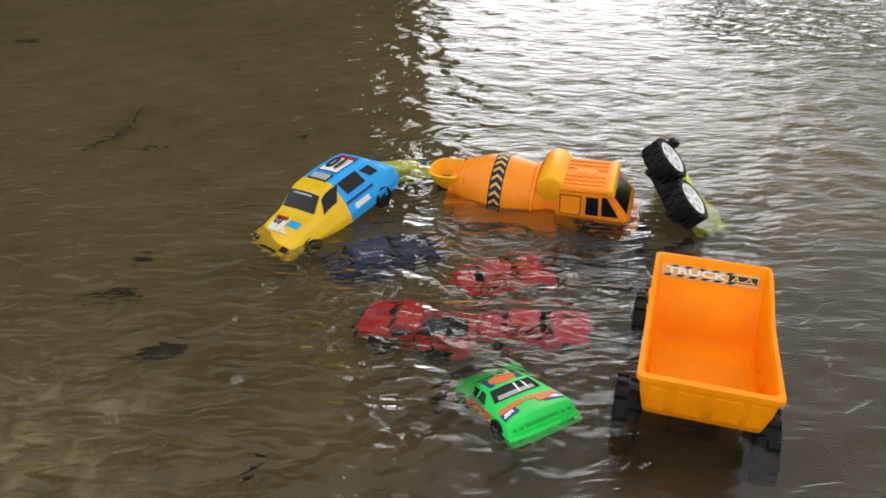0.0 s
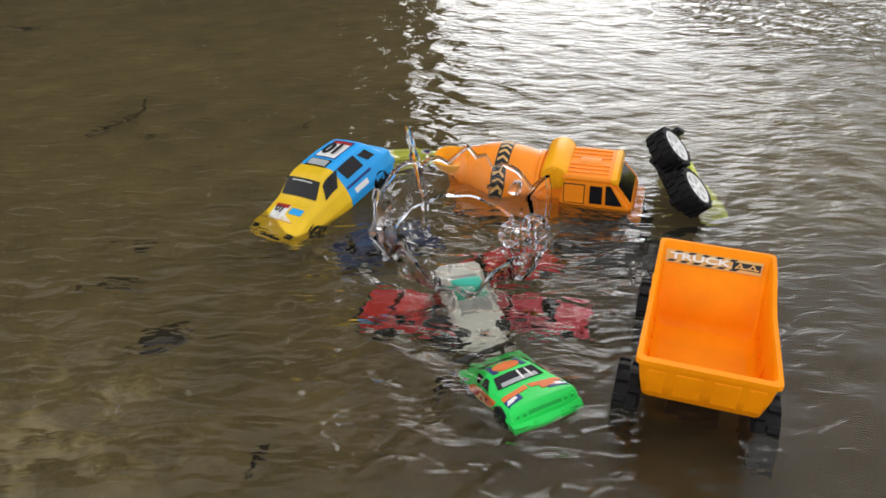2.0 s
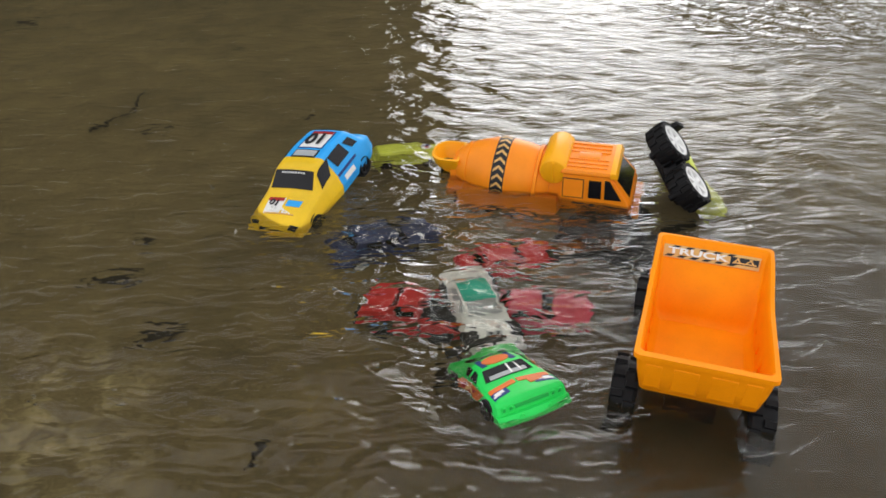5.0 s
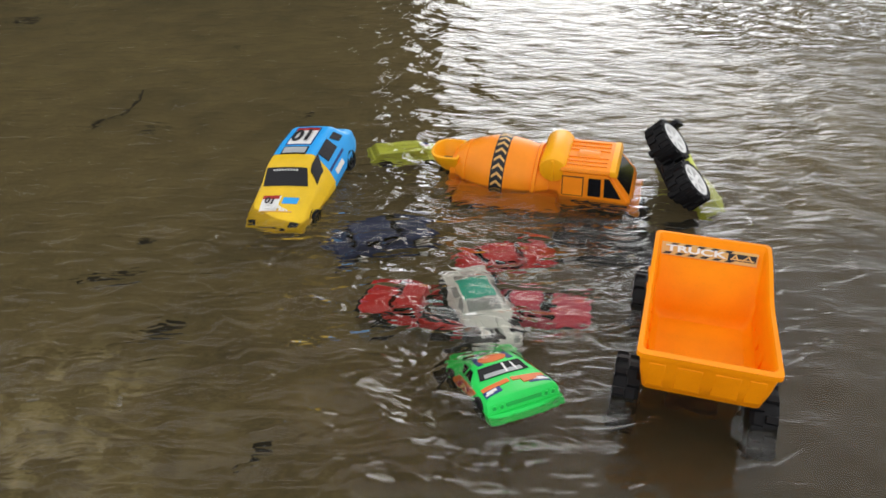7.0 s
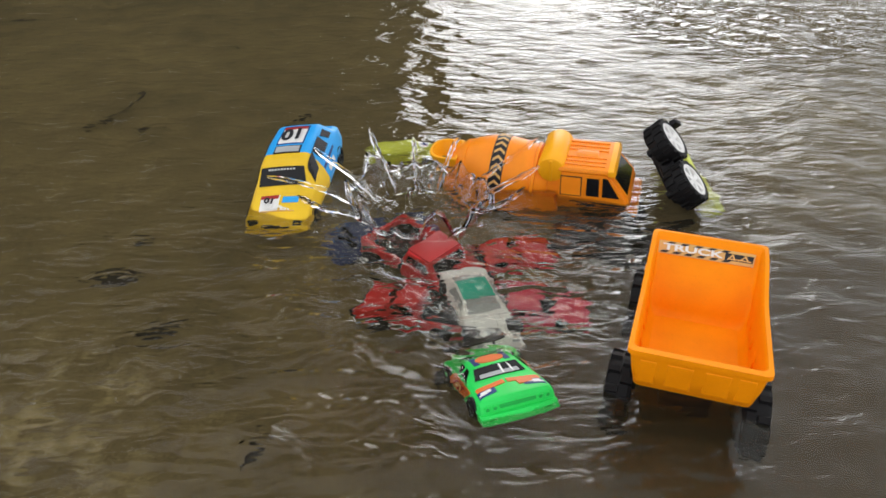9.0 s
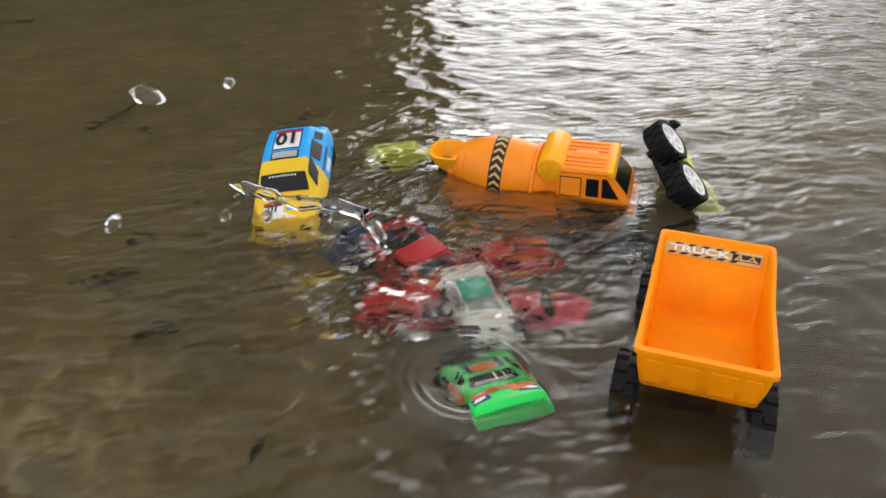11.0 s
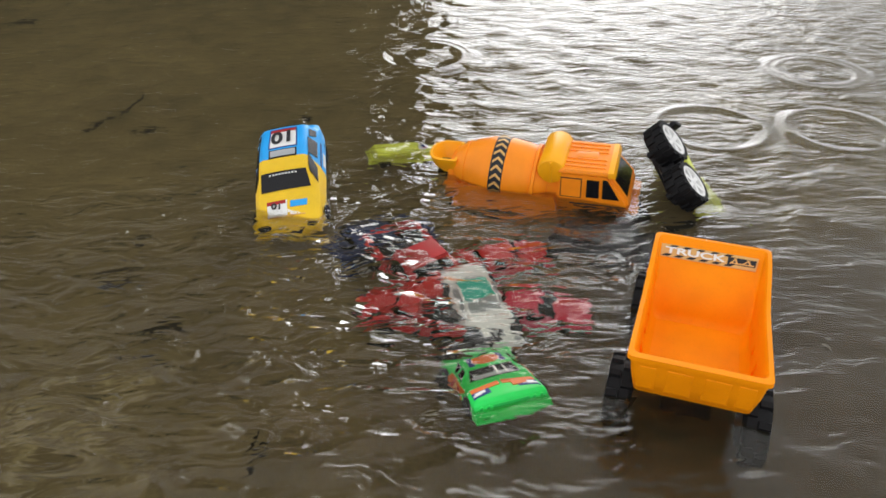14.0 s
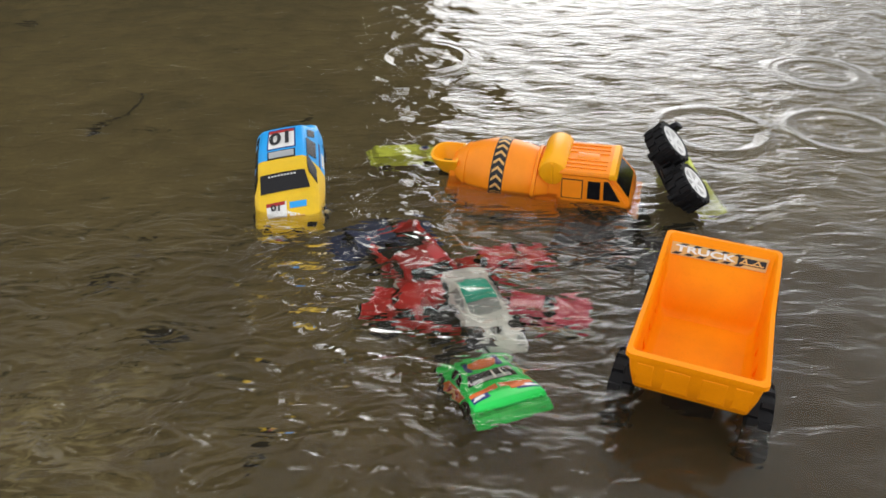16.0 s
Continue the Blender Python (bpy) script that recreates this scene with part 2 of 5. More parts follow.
def lettering(text, size, mat, parent, m, name="lettering", label=""):
    cu = bpy.data.curves.new(name, "FONT")
    cu.body, cu.size, cu.align_x, cu.align_y, cu.extrude, cu.offset = text, size, "CENTER", "CENTER", .0003, size * .03
    tmp = new("lettering_source", cu)
    bpy.context.view_layer.update()
    me = bpy.data.meshes.new_from_object(tmp.evaluated_get(bpy.context.evaluated_depsgraph_get()))
    bpy.data.objects.remove(tmp)
    me.materials.clear()
    me.materials.append(mat)
    ob = new(name, me)
    ob.parent, ob.matrix_basis = parent, m
    return tagged(ob, label) if label else ob


def wheel(parent, x, y, z, r, w, side, rim_mat, knobs=0, spokes=5, name="wheel"):
    """A wheel whose outer face looks along side (+1 / -1 in y): tyre with a rounded shoulder, rim with spokes."""
    hub = new(name)
    hub.parent = parent
    hub.matrix_basis = pose(x, y, z, 0, 0, 0 if side > 0 else 180)
    h = w / 2
    bm = lathe([(r * .62, -h), (r * .92, -h), (r, -h * .7), (r, h * .7), (r * .94, h), (r * .80, h), (r * .76, h * .6)], 28)
    part("tyre", bm, RUBBER, hub)
    if knobs:
        kb = bmesh.new()
        hexa([(-.1 * r, -h * .45, r * .95), (.1 * r, -h * .45, r * .95), (.1 * r, h * .45, r * .95), (-.1 * r, h * .45, r * .95)],
             [(-.07 * r, -h * .42, r * 1.06), (.07 * r, -h * .42, r * 1.06), (.07 * r, h * .42, r * 1.06), (-.07 * r, h * .42, r * 1.06)], 0, kb)
        km = finish("tread_block", kb, RUBBER)
        for i in range(knobs * 2):
            part("tread_block", km, RUBBER, hub, m=Matrix.Rotation(math.pi * i / knobs, 4, "Y") @ Matrix.Translation((0, h * (.5 if i % 2 else -.5), 0)))
    bm = lathe([(r * .6, h * .35), (r * .79, h * .5), (r * .79, h * .94), (r * .74, h * 1.0), (r * .66, h * .95), (r * .6, h * .42)], 28)
    lathe([(r * .16, h * .4), (r * .18, h * .85), (r * .1, h * 1.0), (.0001, h * 1.02)], 14, bm=bm)
    for i in range(spokes):
        a = 2 * math.pi * i / spokes
        c, s = math.cos(a), math.sin(a)
        low, high = [], []
        for rr, dt in ((.12, -.08), (.68, -.12), (.68, .12), (.12, .08)):
            for lst, yy in ((low, h * .5), (high, h * .86)):
                lst.append((r * (rr * c - dt * s), yy, r * (rr * s + dt * c)))
        hexa(low, high, 0, bm)
    part("rim", bm, rim_mat, hub)
    return hub


# ---- a toy car of parametrised shape ----
def toy_car(name, L, W, H, body_mat, label, rim=BLACK, clearance=.16, hood=.52, boxy=0.0,
            window_mat=WINDOW_DARK, wheel_r=.17, cab_span=(-.36, .2), rake=.13):
    """Nose along +x, wheels on z = 0. Body with a shaped hood and boot, cabin, windows, wheels, lights and bumpers."""
    car = tagged(new(name), label, "toy car")
    w, zb, zs = W / 2, H * clearance, H * hood
    prof = [(-.5, .80, .82), (-.485, .9, .96), (-.40, .97, 1.0), (-.25, 1.0, 1.0), (-.045, .97, .97), (-.04, .97, .97), (.2, .98, .95),
            (.34, 1.0, .86 + .1 * boxy), (.44, .95, .74 + .2 * boxy), (.485, .86, .6 + .3 * boxy), (.5, .78, .5 + .3 * boxy)]

    def ring(x, ww, top):
        z1 = zb + (zs - zb) * top
        mid = zb + (z1 - zb) * .45
        return [(x * L, w * ww * .9, zb), (x * L, w * ww, zb + (z1 - zb) * .12), (x * L, w * ww, mid), (x * L, w * ww * .96, zb + (z1 - zb) * .82),
                (x * L, w * ww * .86, z1), (x * L, w * ww * .4, z1 + H * .025), (x * L, -w * ww * .4, z1 + H * .025), (x * L, -w * ww * .86, z1),
                (x * L, -w * ww * .96, zb + (z1 - zb) * .82), (x * L, -w * ww, mid), (x * L, -w * ww, zb + (z1 - zb) * .12), (x * L, -w * ww * .9, zb)]
    part("body", loft([ring(*p) for p in prof]), body_mat, car)
    # cabin
    x0, x1 = cab_span[0] * L, cab_span[1] * L
    rx0, rx1 = x0 + (.04 + .05 * (1 - boxy)) * L, x1 - rake * L
    wb, wt, z0, z1 = w * .88, w * (.66 + .1 * boxy), zs * .96, H
    low, high = rect(x0, x1, -wb, wb, z0), rect(rx0, rx1, -wt, wt, z1)
    part("cabin", hexa(low, high, H * .06), body_mat, car)
    ws = [low[1], low[2], high[2], high[1]]
    part("windscreen", panel(ws, .002, (.06, .94, .1, .9), lift=.0012), window_mat, car)
    part("rear_window", panel([low[3], low[0], high[0], high[3]], .002, (.12, .88, .3, .85), lift=.0012), window_mat, car)
    for s in (1, -1):
        q = [low[2], low[3], high[3], high[2]] if s > 0 else [low[0], low[1], high[1], high[0]]
        fr = (.1, .42, .34, .84) if s > 0 else (.58, .9, .34, .84)
        bk = (.5, .8, .34, .84) if s > 0 else (.2, .5, .34, .84)
        part("side_window", panel(q, .002, fr, lift=.0012), window_mat, car)
        part("side_window", panel(q, .002, bk, lift=.0012), window_mat, car)
        part("headlight", hexa(*[[(xx * L, s * w * yy, zb + (zs - zb) * (zz - d)) for xx, yy, zz in
                                  ((.455, .5, .5 + .3 * boxy), (.455, .88, .5 + .3 * boxy), (.455, .88, .62 + .3 * boxy), (.455, .5, .66 + .3 * boxy))] for d in (.001,)],
                               [(xx * L, s * w * yy, zb + (zs - zb) * zz) for xx, yy, zz in
                                ((.506, .46, .36 + .3 * boxy), (.490, .85, .36 + .3 * boxy), (.478, .85, .56 + .3 * boxy), (.497, .46, .54 + .3 * boxy))]), BLACK, car)
        part("sill", block(-.26 * L, .24 * L, *sorted((s * w * .93, s * w * 1.03)), zb, zb + H * .09, H * .02), body_mat, car)
    part("front_bumper", loft([[(x * L, s * w * .93, z) for x, z in ((.47, zb - .01 * H), (.535, zb), (.53, zb + .13 * H), (.47, zb + .16 * H))]
                               for s in (-1, -.5, 0, .5, 1)]), body_mat, car)
    part("grille", block(.495 * L, .537 * L, -w * .45, w * .45, zb + .03 * H, zb + .09 * H, H * .01), BLACK, car)
    part("rear_bumper", block(-.515 * L, -.46 * L, -w * .86, w * .86, zb, zb + .17 * H, H * .03), body_mat, car)
    part("chassis", block(-.44 * L, .44 * L, -w * .8, w * .8, zb * .6, zb * 1.3, H * .02), BLACK, car)
    r = wheel_r * H * 1.25
    for xx in (-.3, .31):
        for s in (1, -1):
            part("wheel_arch", lathe([(r * 1.18, s * w * .9), (r * 1.18, s * w * 1.015), (r * .4, s * w * 1.018)], 24, at=(xx * L, 0, r)), BLACK, car)
            wheel(car, xx * L, s * w * .93, r, r, W * .17, s, rim)
    return car


def oval(cx, cy, z, a, b, bm=None, n=20, thick=.0006):
    bm = bm or bmesh.new()
    lo = [bm.verts.new((cx + a * math.cos(2 * math.pi * i / n), cy + b * math.sin(2 * math.pi * i / n), z)) for i in range(n)]
    hi = [bm.verts.new(v.co + Vector((0, 0, thick))) for v in lo]
    bm.faces.new(hi)
    bm.faces.new(lo[::-1])
    for i in range(n):
        bm.faces.new((lo[i], lo[(i + 1) % n], hi[(i + 1) % n], hi[i]))
    return bm


# ---- the pond ----
def steps(lo, a, b, hi, fine):
    """Grid lines: even between a and b, growing outward to lo and hi."""
    mid = list(np.arange(a, b + fine / 2, fine))
    d, x, left = fine, a, []
    while x > lo:
        d *= 1.25
        x -= d
        left.append(x)
    d, x, right = fine, mid[-1], []
    while x < hi:
        d *= 1.25
        x += d
        right.append(x)
    return np.array(left[::-1] + mid + right)


def sheet(name, xs, ys, height, mat):
    X, Y = np.meshgrid(xs, ys)
    Z = height(X, Y)
    nx, ny = len(xs), len(ys)
    me = bpy.data.meshes.new(name)
    me.vertices.add(nx * ny)
    me.vertices.foreach_set("co", np.stack([X, Y, Z], -1).astype(np.float32).ravel())
    i = np.arange(nx * ny).reshape(ny, nx)
    q = np.stack([i[:-1, :-1], i[:-1, 1:], i[1:, 1:], i[1:, :-1]], -1).reshape(-1, 4)
    me.loops.add(q.size)
    me.loops.foreach_set("vertex_index", q.ravel().astype(np.int32))
    me.polygons.add(len(q))
    me.polygons.foreach_set("loop_start", np.arange(0, q.size, 4, dtype=np.int32))
    me.polygons.foreach_set("loop_total", np.full(len(q), 4, dtype=np.int32))
    me.polygons.foreach_set("use_smooth", np.ones(len(q), dtype=bool))
    me.update(calc_edges=True)
    me.materials.append(mat)
    return new(name, me)


BED = -.085
rng = np.random.default_rng(5)
WAVES = []
for k in range(70):
    lam = .040 * (3.4 ** rng.random())
    a = radians(rng.normal(-98, 42))
    WAVES.append((2 * math.pi / lam * math.cos(a), 2 * math.pi / lam * math.sin(a), rng.random() * 6.28, lam * .0021))
for k in range(18):      # cross chop
    lam = rng.uniform(.05, .14)
    a = radians(rng.uniform(-190, 10))
    WAVES.append((2 * math.pi / lam * math.cos(a), 2 * math.pi / lam * math.sin(a), rng.random() * 6.28, lam * .0016))


def waves(X, Y):
    z = np.zeros_like(X)
    for kx, ky, ph, amp in WAVES:
        z += amp * np.sin(kx * X + ky * Y + ph)
    fade = np.clip(1.5 - np.hypot(X, Y - 1) / 4.5, 0, 1)
    return z * fade


def bed_height(X, Y):
    z = BED + .004 * np.sin(7 * X + 2 * Y) * np.sin(5 * Y - 1.3 * X) + .002 * np.sin(23 * X - 9 * Y + 1) * np.sin(19 * Y + 4)
    far = np.clip((np.hypot(X, Y) - 2.5) / 30, 0, 1)
    return z - .8 * far


pond = tagged(sheet("water", steps(-300, -2.0, 1.7, 300, .007), steps(-300, -.5, 3.2, 300, .007), waves, WATER),
              "rippled murky olive pond water", "water", kind="structure")
pond.visible_shadow = False
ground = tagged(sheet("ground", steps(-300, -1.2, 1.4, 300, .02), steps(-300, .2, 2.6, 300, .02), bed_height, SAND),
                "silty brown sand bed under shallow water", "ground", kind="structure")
# tall dark wall on the far side, known from its mirror image
wbm = block(-18, -.14, 14, 15, -1, 15.5)
wall = part("wall_far", wbm, WALLMAT, None)
tagged(wall, "tall dark olive wall across the pond", "wall", kind="structure")


# ---- dump truck ----
def dump_truck():
    t = tagged(new("toy_dump_truck"), "orange plastic toy dump truck standing in shallow water", "toy truck")
    Lb, wb, top = .218, .061, .175
    # tub: x from -Lb (tail) to 0 (foot of the front lip); the sides rise into a hood at the front
    def tub(dx0, dx1, dw, z, hood=0.0, r=.006):
        x0, x1, y0, y1 = -Lb + dx0, -dx1, -wb + dw, wb - dw
        corners = []
        for cx, cy, a0 in ((x1 - r, y1 - r, 0), (x0 + r, y1 - r, 90), (x0 + r, y0 + r, 180), (x1 - r, y0 + r, 270)):
            corners.append([(cx + r * math.cos(radians(a0 + 22.5 * k)), cy + r * math.sin(radians(a0 + 22.5 * k))) for k in range(5)])
        pts = []
        for i, c in enumerate(corners):
            pts += c
            a, b = c[-1], corners[(i + 1) % 4][0]
            pts += [(a[0] + (b[0] - a[0]) * k / 9, a[1] + (b[1] - a[1]) * k / 9) for k in range(1, 9)]
        out = []
        for x, y in pts:
            u = max(0, min(1, (x + .125) / .085))
            out.append((x, y * (1.025 - .07 * (x + Lb) / (Lb - .03)), z + .019 * hood * u * u * (3 - 2 * u)))
        return out
    bm = loft([tub(.05, .085, .022, top - .062), tub(.016, .078, .012, top - .056), tub(.007, .076, .008, top - .049), tub(.001, .066, .004, top - .026, .3),
               tub(-.001, .034, .0015, top - .007, 1), tub(-.0035, .0288, -.0013, top - .005, 1), tub(-.0035, .0288, -.0013, top - .0012, 1), tub(-.0035, .029, -.001, top, 1),
               tub(.0035, .0325, .003, top, 1), tub(.0045, .0335, .004, top - .0012, 1), tub(.006, .037, .0055, top - .007, 1), tub(.008, .056, .0070, top - .018, .5),
               tub(.0085, .0645, .0072, top - .025, .2), tub(.010, .067, .0075, top - .034), tub(.012, .068, .0080, top - .046), tub(.015, .070, .0090, top - .056), tub(.024, .078, .016, top - .059)])
    bed = part("dump_bed", bm, ORANGE, t)
    for y, hw in ((-.0445, .0085), (-.019, .0125), (.0145, .0125), (.0435, .0085)):   # shallow raised panels on the tailgate
        part("tail_block", hexa([(-Lb + .006, y - hw, top - .044), (-Lb + .006, y + hw, top - .044), (-Lb + .001, y + hw, top - .010), (-Lb + .001, y - hw, top - .010)],
                                [(-Lb + .0035, y - hw + .0015, top - .041), (-Lb + .0035, y + hw - .0015, top - .041), (-Lb - .0012, y + hw - .0015, top - .012), (-Lb - .0012, y - hw + .0015, top - .012)], .0006), ORANGE, bed)
    for s in (1, -1):
        for i in range(5):
            x = -.195 + i * .031
            part("side_rib", hexa(rect(x, x + .012, *sorted((s * (wb - .010), s * (wb - .004))), top - .042),
                                  rect(x, x + .012, *sorted((s * (wb - .004), s * (wb + .001))), top - .010), .0008), ORANGE, bed)
    # hazard sticker on the sloped front panel
    q = [Vector(p) for p in ((-.0545, wb - .011, top - .0075), (-.0545, -wb + .011, top - .0075), (-.0385, -wb + .0085, top + .0105), (-.0385, wb - .0085, top + .0105))]

    def on(u, v):
        v = .40 + .62 * v
        return q[0].lerp(q[1], u).lerp(q[3].lerp(q[2], u), v)
    st = part("sticker", panel([on(.0, .06), on(.96, .06), on(.96, 1), on(.0, 1)], .001, lift=.0014), STICKER_TAN, bed, "orange and black hazard sticker with white writing")

    def mark(name, mat, u0, u1, v0, v1, lean=0.0, lift=.0019):
        part(name, panel([on(u0, v0), on(u1, v0), on(u1 + lean, v1), on(u0 + lean, v1)], .0006, lift=lift), mat, st)
    for k in range(6):
        mark("stripe", STICKER_BLACK, .012 + k * .125, .08 + k * .125, .13, .30, .04)
    for k in range(5):
        mark("stripe", STICKER_BLACK, .08 + k * .135, .145 + k * .135, .80, .96, .035)
    mark("crane_box", STICKER_BLACK, .67, .945, .30, .80)
    for u0, lean in ((.69, .05), (.76, -.03), (.80, .07), (.90, -.05)):
        mark("crane_strut", STICKER_TAN, u0, u0 + .018, .34, .76, lean, .0024)
    mark("crane_strut", STICKER_TAN, .70, .93, .36, .44, 0, .0027)
    ux, vy = (q[1] - q[0]).normalized(), (q[3] - q[0]).normalized()
    uz = ux.cross(vy).normalized()
    word = Matrix((ux, uz.cross(ux), uz)).transposed().to_4x4()
    word.translation = on(.345, .56) + uz * .0022
    lettering("TRUCK", .0150, STICKER_WHITE, st, word @ Matrix.Diagonal((1.25, .62, 1, 1)), label="white capital lettering")
    # chassis, cab and wheels, mostly under water
    part("chassis", block(-.165, .06, -.026, .026, .045, .085, .003), BLACK, t)
    part("cab", hexa(rect(-.018, .06, -.052, .052, .05), rect(-.015, .048, -.047, .047, .14), .006), ORANGE, t)
    part("bumper", block(.055, .068, -.05, .05, .045, .068, .003), BLACK, t)
    part("axle_cover", block(-.15, -.10, -.05, .05, .085, .113, .004), ORANGE, t)
    for x in (-.145, .015):
        for s in (1, -1):
            wheel(t, x - .008, s * (.067 if x < 0 else .06), .052, .048, .027, s, BLACK, 14)
    return t


# ---- concrete mixer truck ----
def mixer_truck():
    t = tagged(new("toy_mixer_truck"), "orange plastic toy concrete mixer truck half sunk in water", "toy truck")
    # cab: x .075 to .16
    low, high = rect(.05, .162, -.049, .049, .05), rect(.053, .128, -.043, .043, .137)
    lowm = rect(.05, .164, -.050, .050, .090)
    cbm = loft([low, lowm, high])
    bmesh.ops.bevel(cbm, geom=list(cbm.edges), offset=.005, segments=3, affect="EDGES", clamp_overlap=True)
    cab = part("cab", cbm, MIXER_ORANGE, t)
    part("roof_cap", hexa(rect(.051, .132, -.0455, .0455, .133), rect(.055, .129, -.0425, .0425, .1405), .0035), MIXER_ORANGE, cab)
    for i in range(7):
        y = -.033 + i * .011
        if abs(y) > .008:
            part("roof_rib", block(.058, .122, y - .0012, y + .0012, .140, .1422), MIXER_ORANGE, cab)
    part("roof_hatch", block(.074, .108, -.009, .009, .140, .1425, .001), MIXER_ORANGE, cab)
    part("visor", hexa(rect(.128, .140, -.0455, .0455, .131), rect(.127, .136, -.044, .044, .1405), .002), AMBER, cab)
    qs = [(lowm[0], lowm[1], high[1], high[0]), (lowm[2], lowm[3], high[3], high[2])]
    for k, q in enumerate(qs):
        qv = [Vector(p) for p in q]

        def spot(x, v):
            u = (x - .05 - .003 * v) / (.114 - .039 * v)
            u = u if k == 0 else 1 - u
            return qv[0].lerp(qv[1], u).lerp(qv[3].lerp(qv[2], u), v)

        def opening(name, xa, xb, xc, xd, v0, v1, mat, lift):
            """Corners along the cab: low back, low front, high front, high back."""
            c = [spot(xa, v0), spot(xb, v0), spot(xc, v1), spot(xd, v1)]
            part(name, panel(c if k == 0 else [c[1], c[0], c[3], c[2]], .003, lift=lift), mat, cab)
        # black plates stand for the unlit cab behind its open windows
        opening("side_window", .097, .1165, .1155, .097, .14, .76, WINDOW_DARK, .0008)
        opening("quarter_window", .1215, .1475, .1275, .1205, .14, .80, WINDOW_DARK, .0008)
        opening("side_hatch", .057, .0895, .0895, .057, .10, .78, STICKER_BLACK, .0008)
        opening("side_hatch_panel", .0583, .0882, .0882, .0583, .13, .75, MIXER_ORANGE, .0014)
        s = -1 if k == 0 else 1
        part("trim_stripe", block(.072, .158, *sorted((s * .0495, s * .0515)), .078, .081), STICKER_BLACK, cab)
        part("trim_stripe", block(.078, .158, *sorted((s * .0495, s * .0515)), .07, .0725), STICKER_BLACK, cab)
        part("wheel_arch", block(.085, .14, *sorted((s * .048, s * .0520)), .048, .062, .003), BLACK, cab)
    # black plate in place of the shaded hollow behind the open windscreen
    part("windscreen", panel((lowm[1], lowm[2], high[2], high[1]), .003, (.12, .88, .16, .88), lift=.0008), WINDOW_DARK, cab)
    part("front_bumper", block(.158, .174, -.05, .05, .045, .066, .004), MIXER_ORANGE, t)
    # drum, axis along x, tail end up
    dm = pose(-.036, 0, .097, 0, 5, 0) @ Matrix.Diagonal((.9, 1.14, 1.14, 1))
    prof = [(.02, .080), (.034, .077), (.0405, .060), (.0455, .030), (.0475, .004), (.048, -.012), (.0462, -.03), (.0385, -.06), (.031, -.08), (.023, -.094)]
    drum = part("drum", lathe(prof, 40, "X"), MIXER_ORANGE, t, m=dm)
    part("drum_ring", lathe([(.0300, -.0805), (.0325, -.080), (.0345, -.074), (.0335, -.073)], 40, "X"), MIXER_ORANGE, drum)
    part("drum_ring", lathe([(.044, .056), (.0455, .055), (.0462, .050), (.0445, .049)], 40, "X"), MIXER_ORANGE, drum)
    band = part("warning_band", lathe([(.0468, -.0125), (.0484, -.012), (.0486, .0), (.0485, .011), (.047, .0115)], 40, "X"), STICKER_BLACK, drum, "black band with tan chevrons", m=pose(-.012, 0, 0))
    for i in range(26):
        for s in (1, -1):
            a0 = 2 * math.pi * i / 26
            def P(x, a, r):
                return (x, r * math.cos(a), r * math.sin(a))
            d = .13
            e = .085
            c = [(-.0005, a0), (s * .0095, a0 + d), (s * .0095, a0 + d + e), (-.0005, a0 + e)]
            part("chevron", hexa([P(x, a, .0478) for x, a in c], [P(x, a, .0491) for x, a in c]), STICKER_TAN, band)
    # transverse tank
    tk = part("water_tank", lathe([(.014, -.047), (.020, -.045), (.0225, -.04), (.0225, .04), (.020, .045), (.014, .047)], 28, "Y"), AMBER, t, m=pose(.041, .004, .131))
    part("tank_strap", block(-.002, .002, -.0485, .0485, -.018, .018, .001), AMBER, tk)
    # hopper: open funnel at the tail
    def scoop(x0, x1, hw, z, r):
        pts = []
        for cx, cy, a0, rr in ((x1 - .004, hw - .004, 0, .004), (x0 + r, hw - r, 90, r), (x0 + r, -hw + r, 180, r), (x1 - .004, -hw + .004, 270, .004)):
            for k in range(6):
                a = radians(a0 + 18 * k)
                pts.append((cx + rr * math.cos(a), cy + rr * math.sin(a), z))
        return pts
    bm = loft([scoop(-.142, -.110, .016, .086, .012), scoop(-.160, -.109, .030, .108, .022), scoop(-.168, -.108, .036, .126, .028), scoop(-.169, -.107, .037, .131, .029),
               scoop(-.168, -.108, .036, .132, .028), scoop(-.164, -.112, .032, .132, .026), scoop(-.156, -.114, .026, .112, .02), scoop(-.144, -.116, .014, .098, .01)])
    part("hopper", bm, AMBER, t, m=Matrix.Translation((-.118, 0, .108)) @ Matrix.Scale(.82, 4) @ Matrix.Translation((.112, 0, -.110)))
    part("rear_frame", hexa(rect(-.135, -.1, -.03, .03, .06), rect(-.13, -.112, -.022, .022, .115), .003), MIXER_ORANGE, t)
    part("chute", hexa(rect(-.155, -.12, -.012, .012, .075), rect(-.15, -.125, -.01, .01, .105), .003), BLACK, t)
    part("chassis", block(-.135, .075, -.046, .046, .04, .072, .004), MIXER_ORANGE, t)
    part("side_skirt", hexa(rect(-.118, .052, -.066, .066, .03), rect(-.108, .048, -.049, .049, .080), .004), MIXER_ORANGE, t)
    part("pedestal", hexa(rect(.028, .064, -.04, .04, .07), rect(.03, .06, -.034, .034, .114), .003), MIXER_ORANGE, t)
    part("drum_cradle", hexa(rect(-.11, .06, -.045, .045, .064), rect(-.1, .05, -.038, .038, .085), .003), MIXER_ORANGE, t)
    for x in (-.095, -.045, .112):
        for s in (1, -1):
            wheel(t, x, s * .043, .03, .03, .022, s, BLACK, 0)
    return t


